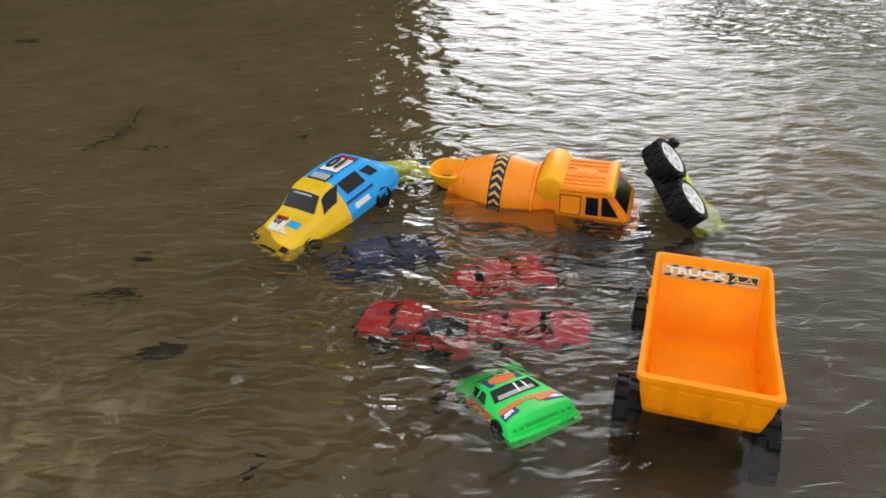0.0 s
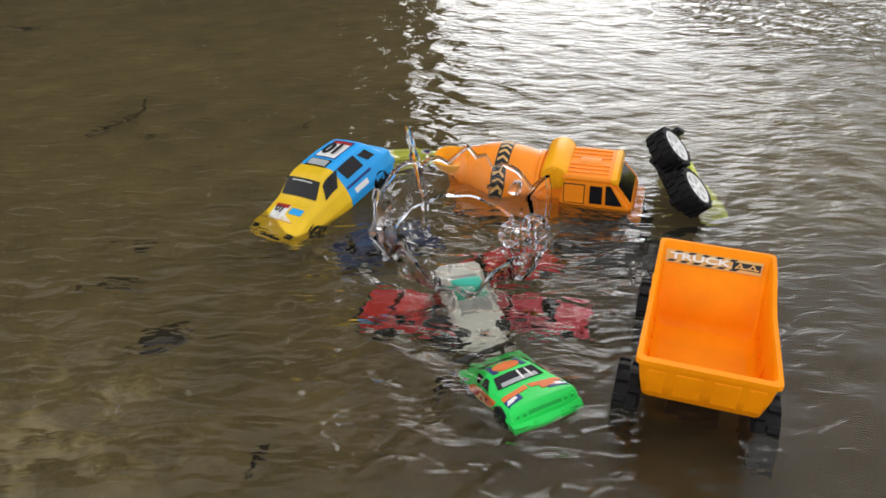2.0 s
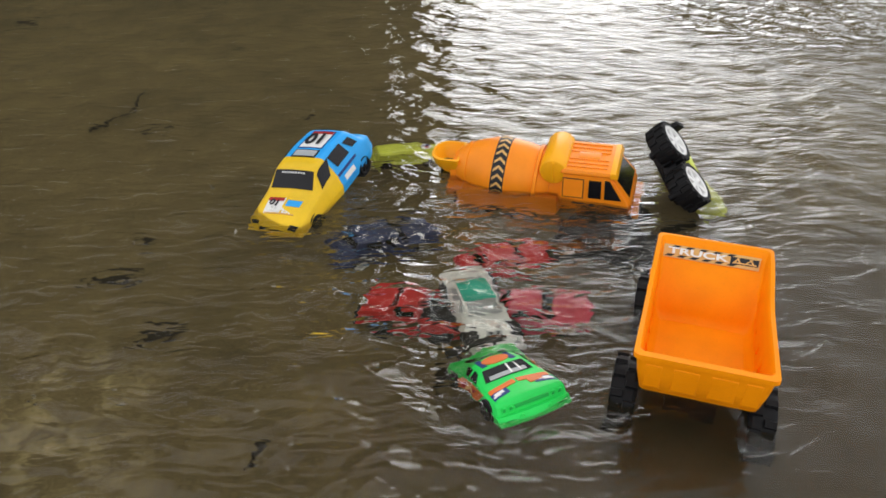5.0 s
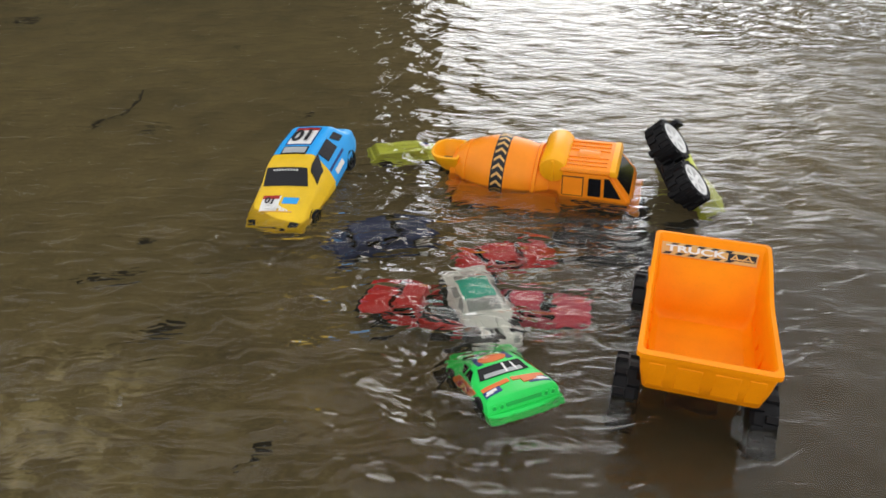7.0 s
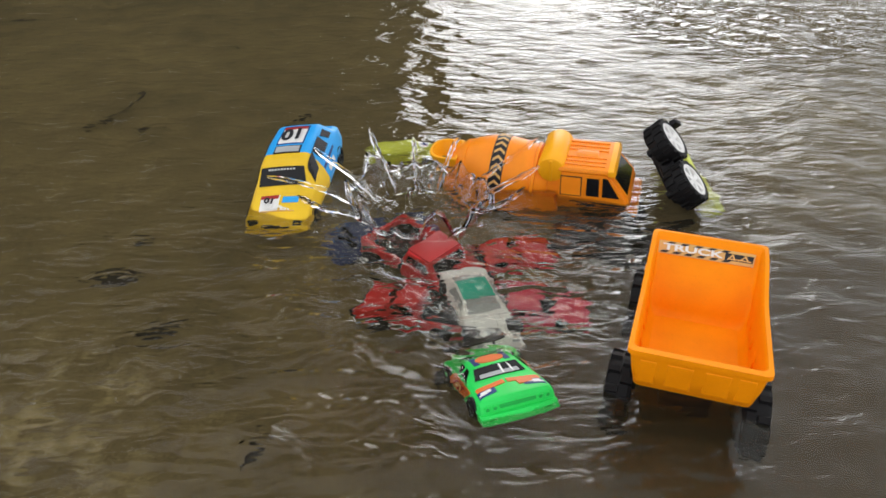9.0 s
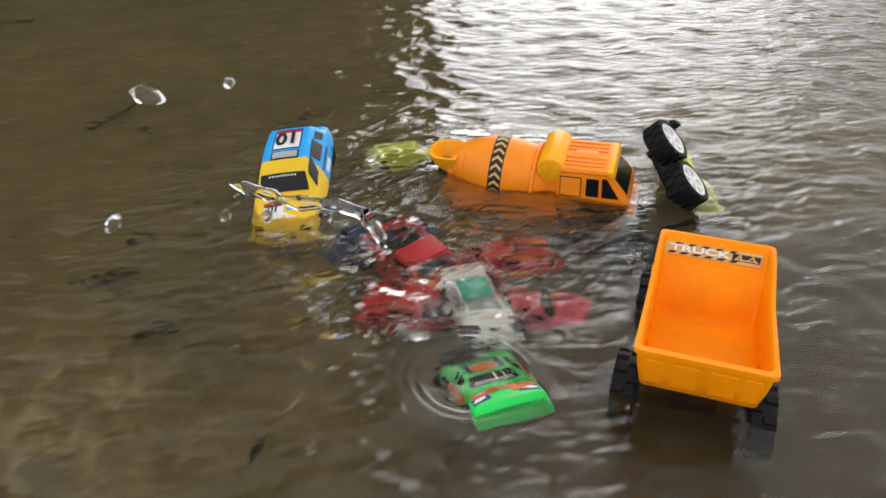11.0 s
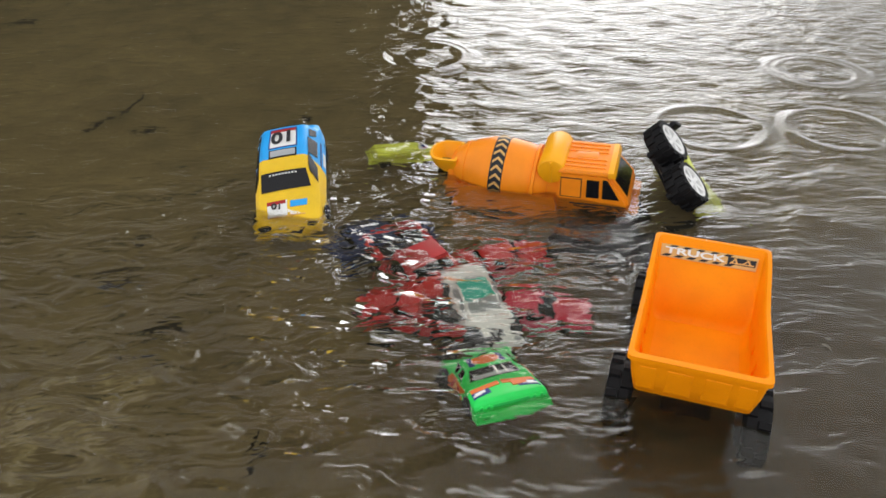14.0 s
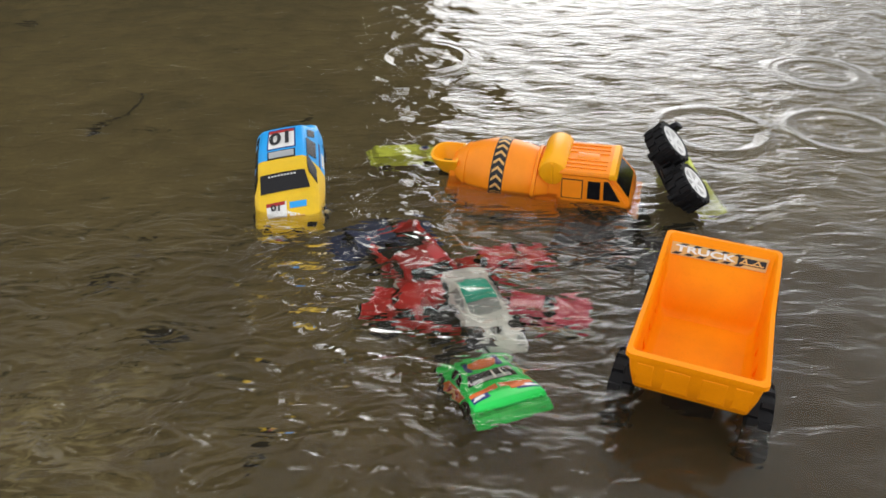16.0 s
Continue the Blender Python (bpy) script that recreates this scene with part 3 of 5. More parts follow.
# ---- monster truck lying on its side ----
def monster_truck():
    t = tagged(new("toy_monster_truck"), "lime toy monster truck lying on its side with black wheels up", "toy truck")
    body = part("body", hexa(rect(-.085, .075, .005, .050, .112), rect(-.08, .07, .007, .048, .136), .007), LIME, t)
    part("hood", hexa(rect(.01, .075, .009, .046, .134), rect(.012, .07, .013, .042, .142), .004), LIME, body)
    part("cabin", hexa(rect(-.065, .015, .009, .046, .134), rect(-.055, .0, .015, .040, .158), .006), LIME, t)
    part("windscreen", panel([(.015, .009, .134), (.015, .046, .134), (.0, .040, .158), (.0, .015, .158)], .002, (.1, .9, .15, .85), lift=.001), WINDOW_DARK, t)
    part("chassis", block(-.05, .05, .020, .044, .05, .114, .004), BLACK, t)
    part("mud_guard", block(.060, .068, .058, .080, .046, .066, .002), BLACK, t)
    part("spring_tower", hexa(rect(-.012, .012, .034, .056, .03), rect(-.016, .016, .02, .05, .06), .003), BLACK, t)
    for x in (-.036, .036):
        part("axle", lathe([(.006, .025), (.006, .05)], 14, at=(x, 0, .036)), BLACK, t)
        for s in (1, -1):
            wheel(t, x, s * .055, .036, .0325, .031, s, WHITE, 16, 6)
    part("bumper", hexa(rect(-.098, -.084, -.03, .03, .05), rect(-.098, -.084, -.026, .026, .064), .003), BLACK, t)
    return t


# ---- place the vehicles ----
dump = dump_truck()
mixer = mixer_truck()
mixer.matrix_basis = pose(.142, 1.062, -.083, 7, -2.0, -17) @ Matrix.Scale(.95, 4)
monster = monster_truck()
MX, MY = Vector((-.3, .85, .542)).normalized(), Vector((.66, -.20, .72))
MY = (MY - MX * MY.dot(MX)).normalized()
MROT = Matrix((MX, MY, MX.cross(MY))).transposed().to_4x4()
monster.matrix_basis = Matrix.Translation(Vector((.360, .962, .044)) - MROT @ Vector((-.036, .073, .036))) @ MROT


class Shell:
    """One moulded skin: stations from tail to nose of (x, half width, bottom, belt, half width there, top, half width there)."""

    def __init__(self, stations, crown=.0012):
        self.rings = []
        for x, w, zb, zm, wm, zt, wt in stations:
            half = [(w * .93, zb), (w, zb + .4 * (zm - zb)), (wm, zm), (wt, zt)]
            self.rings.append([Vector((x, -y, z)) for y, z in half] + [Vector((x, 0, zt + crown))] + [Vector((x, y, z)) for y, z in half[::-1]])

    def raw(self, u, v):
        u, v = max(0, min(len(self.rings) - 1, u)), max(0, min(8, v))
        i, j = min(int(u), len(self.rings) - 2), min(int(v), 7)
        a, b = self.rings[i], self.rings[i + 1]
        return a[j].lerp(a[j + 1], v - j).lerp(b[j].lerp(b[j + 1], v - j), u - i)

    def at(self, u, v):
        p = Vector()
        for du in (-.13, 0, .13):
            for dv in (-.15, 0, .15):
                p += self.raw(u + du, v + dv)
        return p / 9

    def out(self, u, v):
        e = .06
        return (self.at(u + e, v) - self.at(u - e, v)).cross(self.at(u, v + e) - self.at(u, v - e)).normalized()

    def u_of(self, x):
        for i, (a, b) in enumerate(zip(self.rings, self.rings[1:])):
            if a[4].x <= x <= b[4].x:
                return i + (x - a[4].x) / (b[4].x - a[4].x)
        return 0 if x < 0 else len(self.rings) - 1

    def skin(self, u0, u1, nv=56):
        nu = max(6, int((u1 - u0) * 6))
        return loft([[self.at(u0 + (u1 - u0) * i / nu, 8 * j / nv) for j in range(nv + 1)] for i in range(nu + 1)])

    def patch(self, u0, u1, v0, v1, lift=.0006, lean=0.0, n=7, thick=.0014):
        """A plate that hugs the skin; lean shifts its edges along the car as they rise."""
        bm, grid = bmesh.new(), []
        for k in (0, 1):
            rows_ = []
            for i in range(n + 1):
                row = []
                for j in range(n + 1):
                    v = v0 + (v1 - v0) * j / n
                    u = u0 + (u1 - u0) * i / n + lean * (j / n - .5)
                    row.append(bm.verts.new(self.at(u, v) + self.out(u, v) * (lift - thick * (1 - k))))
                rows_.append(row)
            grid.append(rows_)
        for k in (0, 1):
            for i in range(n):
                for j in range(n):
                    bm.faces.new((grid[k][i][j], grid[k][i + 1][j], grid[k][i + 1][j + 1], grid[k][i][j + 1]))
        rim = [(i, 0) for i in range(n)] + [(n, j) for j in range(n)] + [(i, n) for i in range(n, 0, -1)] + [(0, j) for j in range(n, 0, -1)]
        for (i, j), (p, q) in zip(rim, rim[1:] + rim[:1]):
            bm.faces.new((grid[0][i][j], grid[0][p][q], grid[1][p][q], grid[1][i][j]))
        return bm


def shell_wheels(car, xs, y, r, w, rim):
    for x in xs:
        for sd in (1, -1):
            part("wheel_arch", lathe([(r * 1.2, sd * (y - .010)), (r * 1.2, sd * (y + .0045)), (r * .4, sd * (y + .0048))], 24, at=(x, 0, r * 1.02)), BLACK, car)
            wheel(car, x, sd * y, r, r, w, sd, rim)


# ---- rally car ----
rally = tagged(new("toy_rally_car"), "yellow and sky-blue plastic toy rally car afloat", "toy car")
RS = Shell([(-.107, .040, .018, .036, .038, .038, .033), (-.101, .046, .012, .041, .044, .044, .036), (-.090, .049, .011, .042, .046, .047, .036), (-.074, .050, .011, .043, .046, .0685, .0305),
            (-.030, .050, .011, .043, .046, .0715, .0325), (.016, .050, .011, .043, .046, .0695, .0325), (.043, .049, .011, .042, .045, .047, .038), (.072, .048, .011, .038, .044, .042, .036),
            (.095, .046, .012, .031, .042, .035, .033), (.106, .040, .014, .024, .037, .027, .030), (.110, .034, .016, .020, .032, .022, .026)])
SPLIT = RS.u_of(-.004)
part("rear_body", RS.skin(0, SPLIT), BLUE, rally)
part("front_body", RS.skin(SPLIT, 10), YELLOW, rally)
part("windscreen", RS.patch(5.16, 5.90, 3.06, 4.94, .0010), WINDOW_DARK, rally)
part("rear_window", RS.patch(2.15, 2.85, 3.2, 4.8, .0010), WINDOW_DARK, rally)
for va, vb, ln in ((2.22, 2.86, 1), (5.14, 5.78, -1)):
    part("side_window", RS.patch(4.62, 5.42, va, vb, .0010, -.34 * ln), WINDOW_DARK, rally)
    part("side_window", RS.patch(3.62, 4.38, va, vb, .0010, .1 * ln), WINDOW_DARK, rally)
    part("quarter_window", RS.patch(3.05, 3.42, va + .1, vb - .06, .0010, .25 * ln), WINDOW_DARK, rally)
for va, vb in ((2.35, 3.22), (4.78, 5.65)):
    part("headlight", RS.patch(8.1, 8.85, va, vb, .0008), BLACK, rally)
part("grille", RS.patch(9.2, 9.8, 3.3, 4.7, .0006), BLACK, rally)
part("front_bumper", loft([[(x, y, z) for x, z in ((.094, .012), (.1125 - .12 * abs(y), .010), (.1135 - .12 * abs(y), .017), (.096, .021))] for y in (-.043, -.03, 0, .03, .043)]), YELLOW, rally)
part("rear_bumper", block(-.111, -.096, -.040, .040, .014, .026, .003), BLUE, rally)
for va, vb in ((1.75, 1.93), (6.07, 6.25)):
    part("door_line", RS.patch(3.4, SPLIT - .03, va, vb, .0004), STICKER_BLUE, rally)
for va, vb in ((1.1, 1.5), (6.5, 6.9)):
    part("side_badge", RS.patch(3.7, 4.3, va, vb, .0005), STICKER_WHITE, rally)
part("patch_edge", RS.patch(RS.u_of(-.068), RS.u_of(-.0235), 3.37, 4.63, .0005), STICKER_BLUE, rally)
part("roof_patch", RS.patch(RS.u_of(-.066), RS.u_of(-.0255), 3.43, 4.57, .0008), STICKER_WHITE, rally, "white number patch with a red stripe")
part("patch_stripe", RS.patch(RS.u_of(-.066), RS.u_of(-.0595), 3.43, 4.57, .0011), STICKER_RED, rally)
lettering("01", .034, STICKER_BLACK, rally, pose(-.043, 0, RS.at(RS.u_of(-.043), 4).z + .0026, 0, -3.2, 90), label="black racing number")
part("roof_vent_frame", RS.patch(RS.u_of(-.0195), RS.u_of(-.0035), 3.4, 4.6, .0010), BLACK, rally)
part("roof_vent", RS.patch(RS.u_of(-.0175), RS.u_of(-.0055), 3.46, 4.54, .0015), SEAT, rally)
HU = RS.u_of(.056)
part("hood_sticker", RS.patch(HU, HU + 1.0, 3.25, 4.0, .0006), STICKER_WHITE, rally)
part("hood_stripe", RS.patch(HU, HU + .2, 3.25, 3.95, .0010), STICKER_RED, rally)
part("hood_badge", RS.patch(HU + .1, HU + .45, 4.12, 4.75, .0007), BLUE, rally)
wp = RS.at(HU + .78, 4.0)
lettering("SUPER", .0125, STICKER_WHITE, rally, pose(wp.x, wp.y, wp.z + .0014, 0, 9, 90), label="white hood lettering")
part("word_bar", RS.patch(HU + .94, HU + 1.0, 3.3, 4.68, .0011), STICKER_TAN, rally)
hp = RS.at(HU + .36, 3.62)
lettering("01", .0145, STICKER_BLACK, rally, pose(hp.x, hp.y, hp.z + .0022, 3, 9, 90), label="black racing number")
for k in range(9):
    part("word_bar", RS.patch(5.24, 5.30, 3.42 + k * .13, 3.49 + k * .13, .0016, n=2), STICKER_WHITE, rally)
part("chassis", block(-.09, .09, -.038, .038, .007, .013, .002), BLACK, rally)
shell_wheels(rally, (-.066, .068), .0415, .0145, .016, BLACK)
for p in rally.children:
    p.matrix_basis = Matrix.Scale(1.06, 4) @ p.matrix_basis

# ---- stock car ----
stock = tagged(new("toy_stock_car"), "bright green plastic toy stock car with orange decals", "toy car")
SS = Shell([(-.063, .038, .014, .025, .035, .027, .030), (-.057, .045, .009, .028, .042, .030, .034), (-.045, .047, .008, .029, .043, .0315, .035), (-.028, .046, .008, .030, .040, .0420, .0265),
            (-.003, .045, .008, .030, .040, .0425, .0275), (.018, .045, .008, .030, .040, .0325, .035), (.040, .046, .008, .028, .042, .0305, .036), (.0545, .045, .008, .0265, .042, .0285, .037),
            (.0580, .044, .008, .0235, .0425, .0250, .038), (.0595, .043, .009, .017, .042, .0185, .039)])
part("body", SS.skin(0, 9), GREEN, stock)
# black plates put the dark interior into the open windscreen and windows
part("windscreen", SS.patch(4.14, 4.88, 3.10, 4.90, .0008), WINDOW_DARK, stock)
part("dashboard", SS.patch(4.60, 4.84, 3.3, 4.7, .0012), SEAT, stock)
part("roll_bar", SS.patch(4.2, 4.8, 4.10, 4.17, .0016, n=3), WHITE, stock)
part("roll_bar", SS.patch(4.3, 4.75, 4.45, 4.51, .0016, .2, n=3), WHITE, stock)
part("rear_window", SS.patch(2.2, 2.85, 3.2, 4.8, .0008), WINDOW_DARK, stock)
for va, vb, ln in ((2.25, 2.84, 1), (5.16, 5.75, -1)):
    part("side_window", SS.patch(3.2, 4.28, va, vb, .0008, -.35 * ln), WINDOW_DARK, stock)
    part("window_post", SS.patch(3.62, 3.74, va, vb, .0013, n=3), GREEN, stock)
for va, vb, ln in ((.9, 1.95, 1), (6.05, 7.1, -1)):
    part("door_decal", SS.patch(3.0, 5.2, va, vb, .0005, .5 * ln), STICKER_ORANGE, stock)
    part("door_decal", SS.patch(3.5, 4.6, min(va, vb) + .2, max(va, vb) - .25, .0009, .3 * ln), STICKER_RED, stock)
    part("door_number", SS.patch(3.8, 4.05, va + .25, vb - .3, .0013, .2 * ln, 3), STICKER_TAN, stock)
    part("door_number", SS.patch(4.2, 4.4, va + .25, vb - .3, .0013, -.2 * ln, 3), STICKER_TAN, stock)
part("roof_decal", oval(-.0155, 0, .0427, .010, .017, thick=.0013), STICKER_ORANGE, stock)
part("roof_decal", SS.patch(3.05, 3.9, 3.2, 3.45, .0007), STICKER_BLUE, stock)
part("roof_decal", SS.patch(3.05, 3.9, 4.55, 4.8, .0007), STICKER_BLUE, stock)
# hood decals sweep back from both corners to a point near the middle
for sd in (1, -1):
    def side(a, b):
        return (4 + sd * a, 4 + sd * b) if sd > 0 else (4 - b, 4 - a)
    part("hood_decal", SS.patch(5.75, 6.55, *side(.45, 1.35), .0005, .5 * sd), STICKER_BLUE, stock)
    part("hood_decal", SS.patch(5.45, 5.8, *side(.05, 1.2), .0008, .35 * sd), STICKER_ORANGE, stock)
    part("hood_decal", SS.patch(5.95, 6.2, *side(.6, 1.0), .0010, .2 * sd), STICKER_WHITE, stock)
    part("hood_decal", SS.patch(6.25, 6.4, *side(.75, 1.15), .0012, .2 * sd), STICKER_WHITE, stock)
part("hood_decal", SS.patch(5.5, 6.1, 4.3, 4.75, .0011), STICKER_ORANGE, stock)
part("grille_recess", block(.0578, .0604, -.021, .021, .0185, .0225, .0006), SHADED_GREEN, stock, "moulded green grille with recess shade in its colour")
for sd in (1, -1):
    for k in range(2):
        part("lamp_ring", lathe([(.0032, .0578), (.0032, .0606), (.0022, .0606), (.0022, .0595)], 16, "X", at=(0, sd * (.0265 + .0085 * k), .0200)), GREEN, stock)
        part("lamp_lens", lathe([(.0021, .0578), (.0021, .0597), (.001, .0601)], 12, "X", at=(0, sd * (.0265 + .0085 * k), .0200)), SHADED_GREEN, stock)
    part("fog_lamp", lathe([(.0034, .0620), (.0034, .0672), (.0024, .0672), (.0024, .0655)], 16, "X", at=(0, sd * .0175, .0098)), GREEN, stock)
    part("bumper_slot", block(.0640, .0662, *sorted((sd * .025, sd * .036)), .0086, .0104), SHADED_GREEN, stock)
bump_sections = []
for y in (-.0445, -.038, -.02, 0, .02, .038, .0445):
    d = .0035 * (abs(y) / .0445) ** 3
    bump_sections.append([(.052, y, .0045), (.0695 - d, y, .0040), (.0700 - d, y, .0052), (.0655 - d, y, .0130), (.0645 - d, y, .0142), (.052, y, .0150)])
part("front_bumper", loft(bump_sections), GREEN, stock)
part("rear_bumper", block(-.067, -.055, -.036, .036, .010, .020, .003), GREEN, stock)
part("spoiler", hexa(rect(-.070, -.058, -.040, .040, .0395), rect(-.071, -.059, -.039, .039, .0425), .0008), BLACK, stock)
for sd in (1, -1):
    part("spoiler_post", block(-.065, -.060, *sorted((sd * .022, sd * .025)), .026, .041), BLACK, stock)
part("chassis", block(-.05, .052, -.036, .036, .004, .010, .001), BLACK, stock)
shell_wheels(stock, (-.039, .038), .0400, .0125, .014, BLACK)
for p in stock.children:
    p.matrix_basis = Matrix.Scale(.94, 4) @ p.matrix_basis

# ---- racing car ----
racer = tagged(new("toy_racing_car"), "white toy racing car with a teal roof", "toy car")
QS = Shell([(-.075, .026, .012, .022, .025, .024, .021), (-.069, .031, .008, .025, .029, .027, .024), (-.052, .033, .007, .026, .030, .029, .024), (-.036, .033, .007, .026, .030, .0415, .0195),
            (-.004, .033, .007, .026, .030, .0420, .0205), (.022, .032, .007, .026, .029, .0275, .025), (.045, .033, .007, .023, .030, .0245, .025), (.064, .032, .007, .019, .029, .021, .024),
            (.073, .028, .008, .014, .026, .016, .021), (.076, .024, .010, .012, .022, .013, .018)])
part("body", QS.skin(0, 9), WHITE, racer)
part("roof_panel", QS.patch(2.75, 4.1, 3.02, 4.98, .0008), TEAL, racer, "teal roof panel")
part("windscreen", QS.patch(4.12, 4.88, 3.12, 4.88, .0008), SEAT, racer)
part("rear_window", QS.patch(2.15, 2.6, 3.2, 4.8, .0008), SEAT, racer)
for va, vb, ln in ((2.25, 2.84, 1), (5.16, 5.75, -1)):
    part("side_window", QS.patch(3.15, 3.8, va, vb, .0008, .1 * ln), SEAT, racer)
    part("side_window", QS.patch(3.95, 4.5, va, vb, .0008, -.35 * ln), SEAT, racer)
for v in (3.3, 3.62, 4.32, 4.64):
    part("hood_ridge", QS.patch(5.2, 6.7, v, v + .07, .0012, n=4), WHITE, racer)
part("hood_plate", QS.patch(6.15, 6.75, 3.62, 4.38, .0012), SEAT, racer)
for k in range(2):
    part("number_bar", QS.patch(6.25, 6.65, 3.74 + .3 * k, 3.92 + .3 * k, .0017, n=3), STICKER_BLACK, racer)
for va, vb in ((2.4, 3.2), (4.8, 5.6)):
    part("headlight", QS.patch(7.1, 7.8, va, vb, .0008), SEAT, racer)
part("front_bumper", loft([[(x, y, z) for x, z in ((.062, .006), (.080 - .15 * abs(y), .0055), (.079 - .15 * abs(y), .012), (.064, .014))] for y in (-.030, -.015, 0, .015, .030)]), WHITE, racer)
part("chassis", block(-.062, .06, -.026, .026, .004, .009, .001), BLACK, racer)
shell_wheels(racer, (-.045, .046), .0290, .0125, .012, BLACK)


def pickup(name, label, L=.14, W=.07, mat=RED, roof=None, size=1.0):
    """Pickup with an open load bed behind a tall cab."""
    t = tagged(new(name), label, "toy truck")
    w = W / 2
    part("front_body", hexa(rect(-.005, L / 2, -w, w, .018), rect(-.005, L / 2 - .004, -w * .92, w * .92, .042), .004), mat, t)
    part("cabin", hexa(rect(-.01, .042, -w * .92, w * .92, .041), rect(-.006, .026, -w * .76, w * .76, .066), .004), mat, t)
    part("windscreen", panel([(.042, -w * .92, .041), (.042, w * .92, .041), (.026, w * .76, .066), (.026, -w * .76, .066)], .002, (.1, .9, .15, .85), lift=.001), WINDOW_DARK, t)
    part("roof_panel", block(-.006, .026, -w * .70, w * .70, .0655, .0675, .0008), roof or mat, t)
    for s in (1, -1):
        q = [(-.01, s * w * .92, .041), (.042, s * w * .92, .041), (.026, s * w * .76, .066), (-.006, s * w * .76, .066)]
        part("side_window", panel(q if s < 0 else [q[1], q[0], q[3], q[2]], .002, (.15, .85, .2, .8), lift=.001), WINDOW_DARK, t)
        part("bed_side", block(-L / 2, -.01, *sorted((s * w, s * (w - .005))), .02, .045, .0015), mat, t)
        for x in (-.045, .043):
            wheel(t, x, s * w * .96, .018, .018, .014, s, BLACK, 10)
    part("tailgate", block(-L / 2, -L / 2 + .005, -w + .006, w - .006, .02, .044, .0015), mat, t)
    part("bed_floor", block(-L / 2 + .004, -.008, -w + .005, w - .005, .018, .024), BLACK, t)
    part("bumper", block(L / 2 - .003, L / 2 + .005, -w * .95, w * .95, .014, .024, .002), BLACK, t)
    part("chassis", block(-L / 2, L / 2 - .01, -w * .7, w * .7, .010, .019), BLACK, t)
    for s in (1, -1):
        part("side_stripe", block(.012, L / 2 - .012, *sorted((s * w * .97, s * (w * .97 + .0012))), .022, .027), STICKER_WHITE, t)
    for p in t.children:
        p.matrix_basis = Matrix.Scale(size, 4) @ p.matrix_basis
    return t


thrown = pickup("toy_pickup", "red toy pickup truck with an open black load bed", roof=STICKER_RED, size=1.2)
sunk_a = toy_car("toy_coupe", .155, .074, .046, PINKRED, "crimson toy coupe sunk on the sandy bed", cab_span=(-.3, .2))
sunk_a.matrix_basis = pose(.115, .775, BED + .002, 4, -3, -8) @ Matrix.Scale(.86, 4)
sunk_b = pickup("toy_pickup", "red toy pickup sunk on the sandy bed", .165, .078, RED)
sunk_b.matrix_basis = pose(-.03, .765, BED + .001, 0, 0, 165) @ Matrix.Scale(.86, 4)
sunk_c = toy_car("toy_saloon", .15, .072, .048, RED, "red toy saloon sunk in the pond", cab_span=(-.34, .2))
sunk_c.matrix_basis = pose(.085, .885, BED + .002, 3, 2, 20) @ Matrix.Scale(.86, 4)
sunk_d = toy_car("toy_van", .15, .075, .055, NAVY, "navy toy car sunk in dark water", rim=WHITE, boxy=.6)
sunk_d.matrix_basis = pose(-.085, .93, BED + .002, 0, 0, 25)
sunk_e = toy_car("toy_hatchback", .15, .075, .055, LIME, "lime toy hatchback sunk to its roof", boxy=.8, cab_span=(-.46, .34), window_mat=LIME)
sunk_e.matrix_basis = pose(-.066, 1.165, -.0485, 0, 4, 14) @ Matrix.Scale(.76, 4)
# black lorry added to give the dark zone of water before the mixer
sunk_f = toy_car("added_lorry", .16, .08, .06, BLACK, "black toy lorry added to darken the water beside the mixer", rim=WHITE, boxy=.9, cab_span=(-.45, .3))
sunk_f.matrix_basis = pose(.235, .915, BED + .002, 0, 0, -20)
part("roof_badge", oval(.045, 0, .0555, .012, .012), STICKER_WHITE, sunk_e)
part("roof_badge", oval(.047, .003, .0562, .008, .006), STICKER_BLUE, sunk_e)
part("roof_badge", oval(.047, -.006, .0562, .005, .003), STICKER_RED, sunk_e)


# ---- litter on the bed ----
def leaf(label, size, m, seed, slim=.24, kind_name="dead_leaf"):
    rnd = random.Random(seed)
    bm = bmesh.new()
    n = 9
    tops, rows_ = [], []
    for i in range(n + 1):
        u = i / n
        hw = size * slim * math.sin(math.pi * u) ** .7 * (1 + rnd.uniform(-.2, .2)) + .0006
        rows_.append([((u - .5) * size, s * hw, .004 * math.sin(3 * u + seed) + .12 * abs(s) * hw) for s in (-1, 0, 1)])
    up = [[bm.verts.new(Vector(p) + Vector((0, 0, .0009))) for p in r] for r in rows_]
    dn = [[bm.verts.new(p) for p in r] for r in rows_]
    for i in range(n):
        for j in range(2):
            bm.faces.new((up[i][j], up[i + 1][j], up[i + 1][j + 1], up[i][j + 1]))
            bm.faces.new((dn[i][j], dn[i][j + 1], dn[i + 1][j + 1], dn[i + 1][j]))
    ob = tagged(new(kind_name), label, "leaf")
    part("blade", bm, LEAF, ob)
    part("stalk", lathe([(.0012, -size * .78), (.001, -size * .48)], 6, "X"), TWIG, ob)
    ob.matrix_basis = m
    return ob


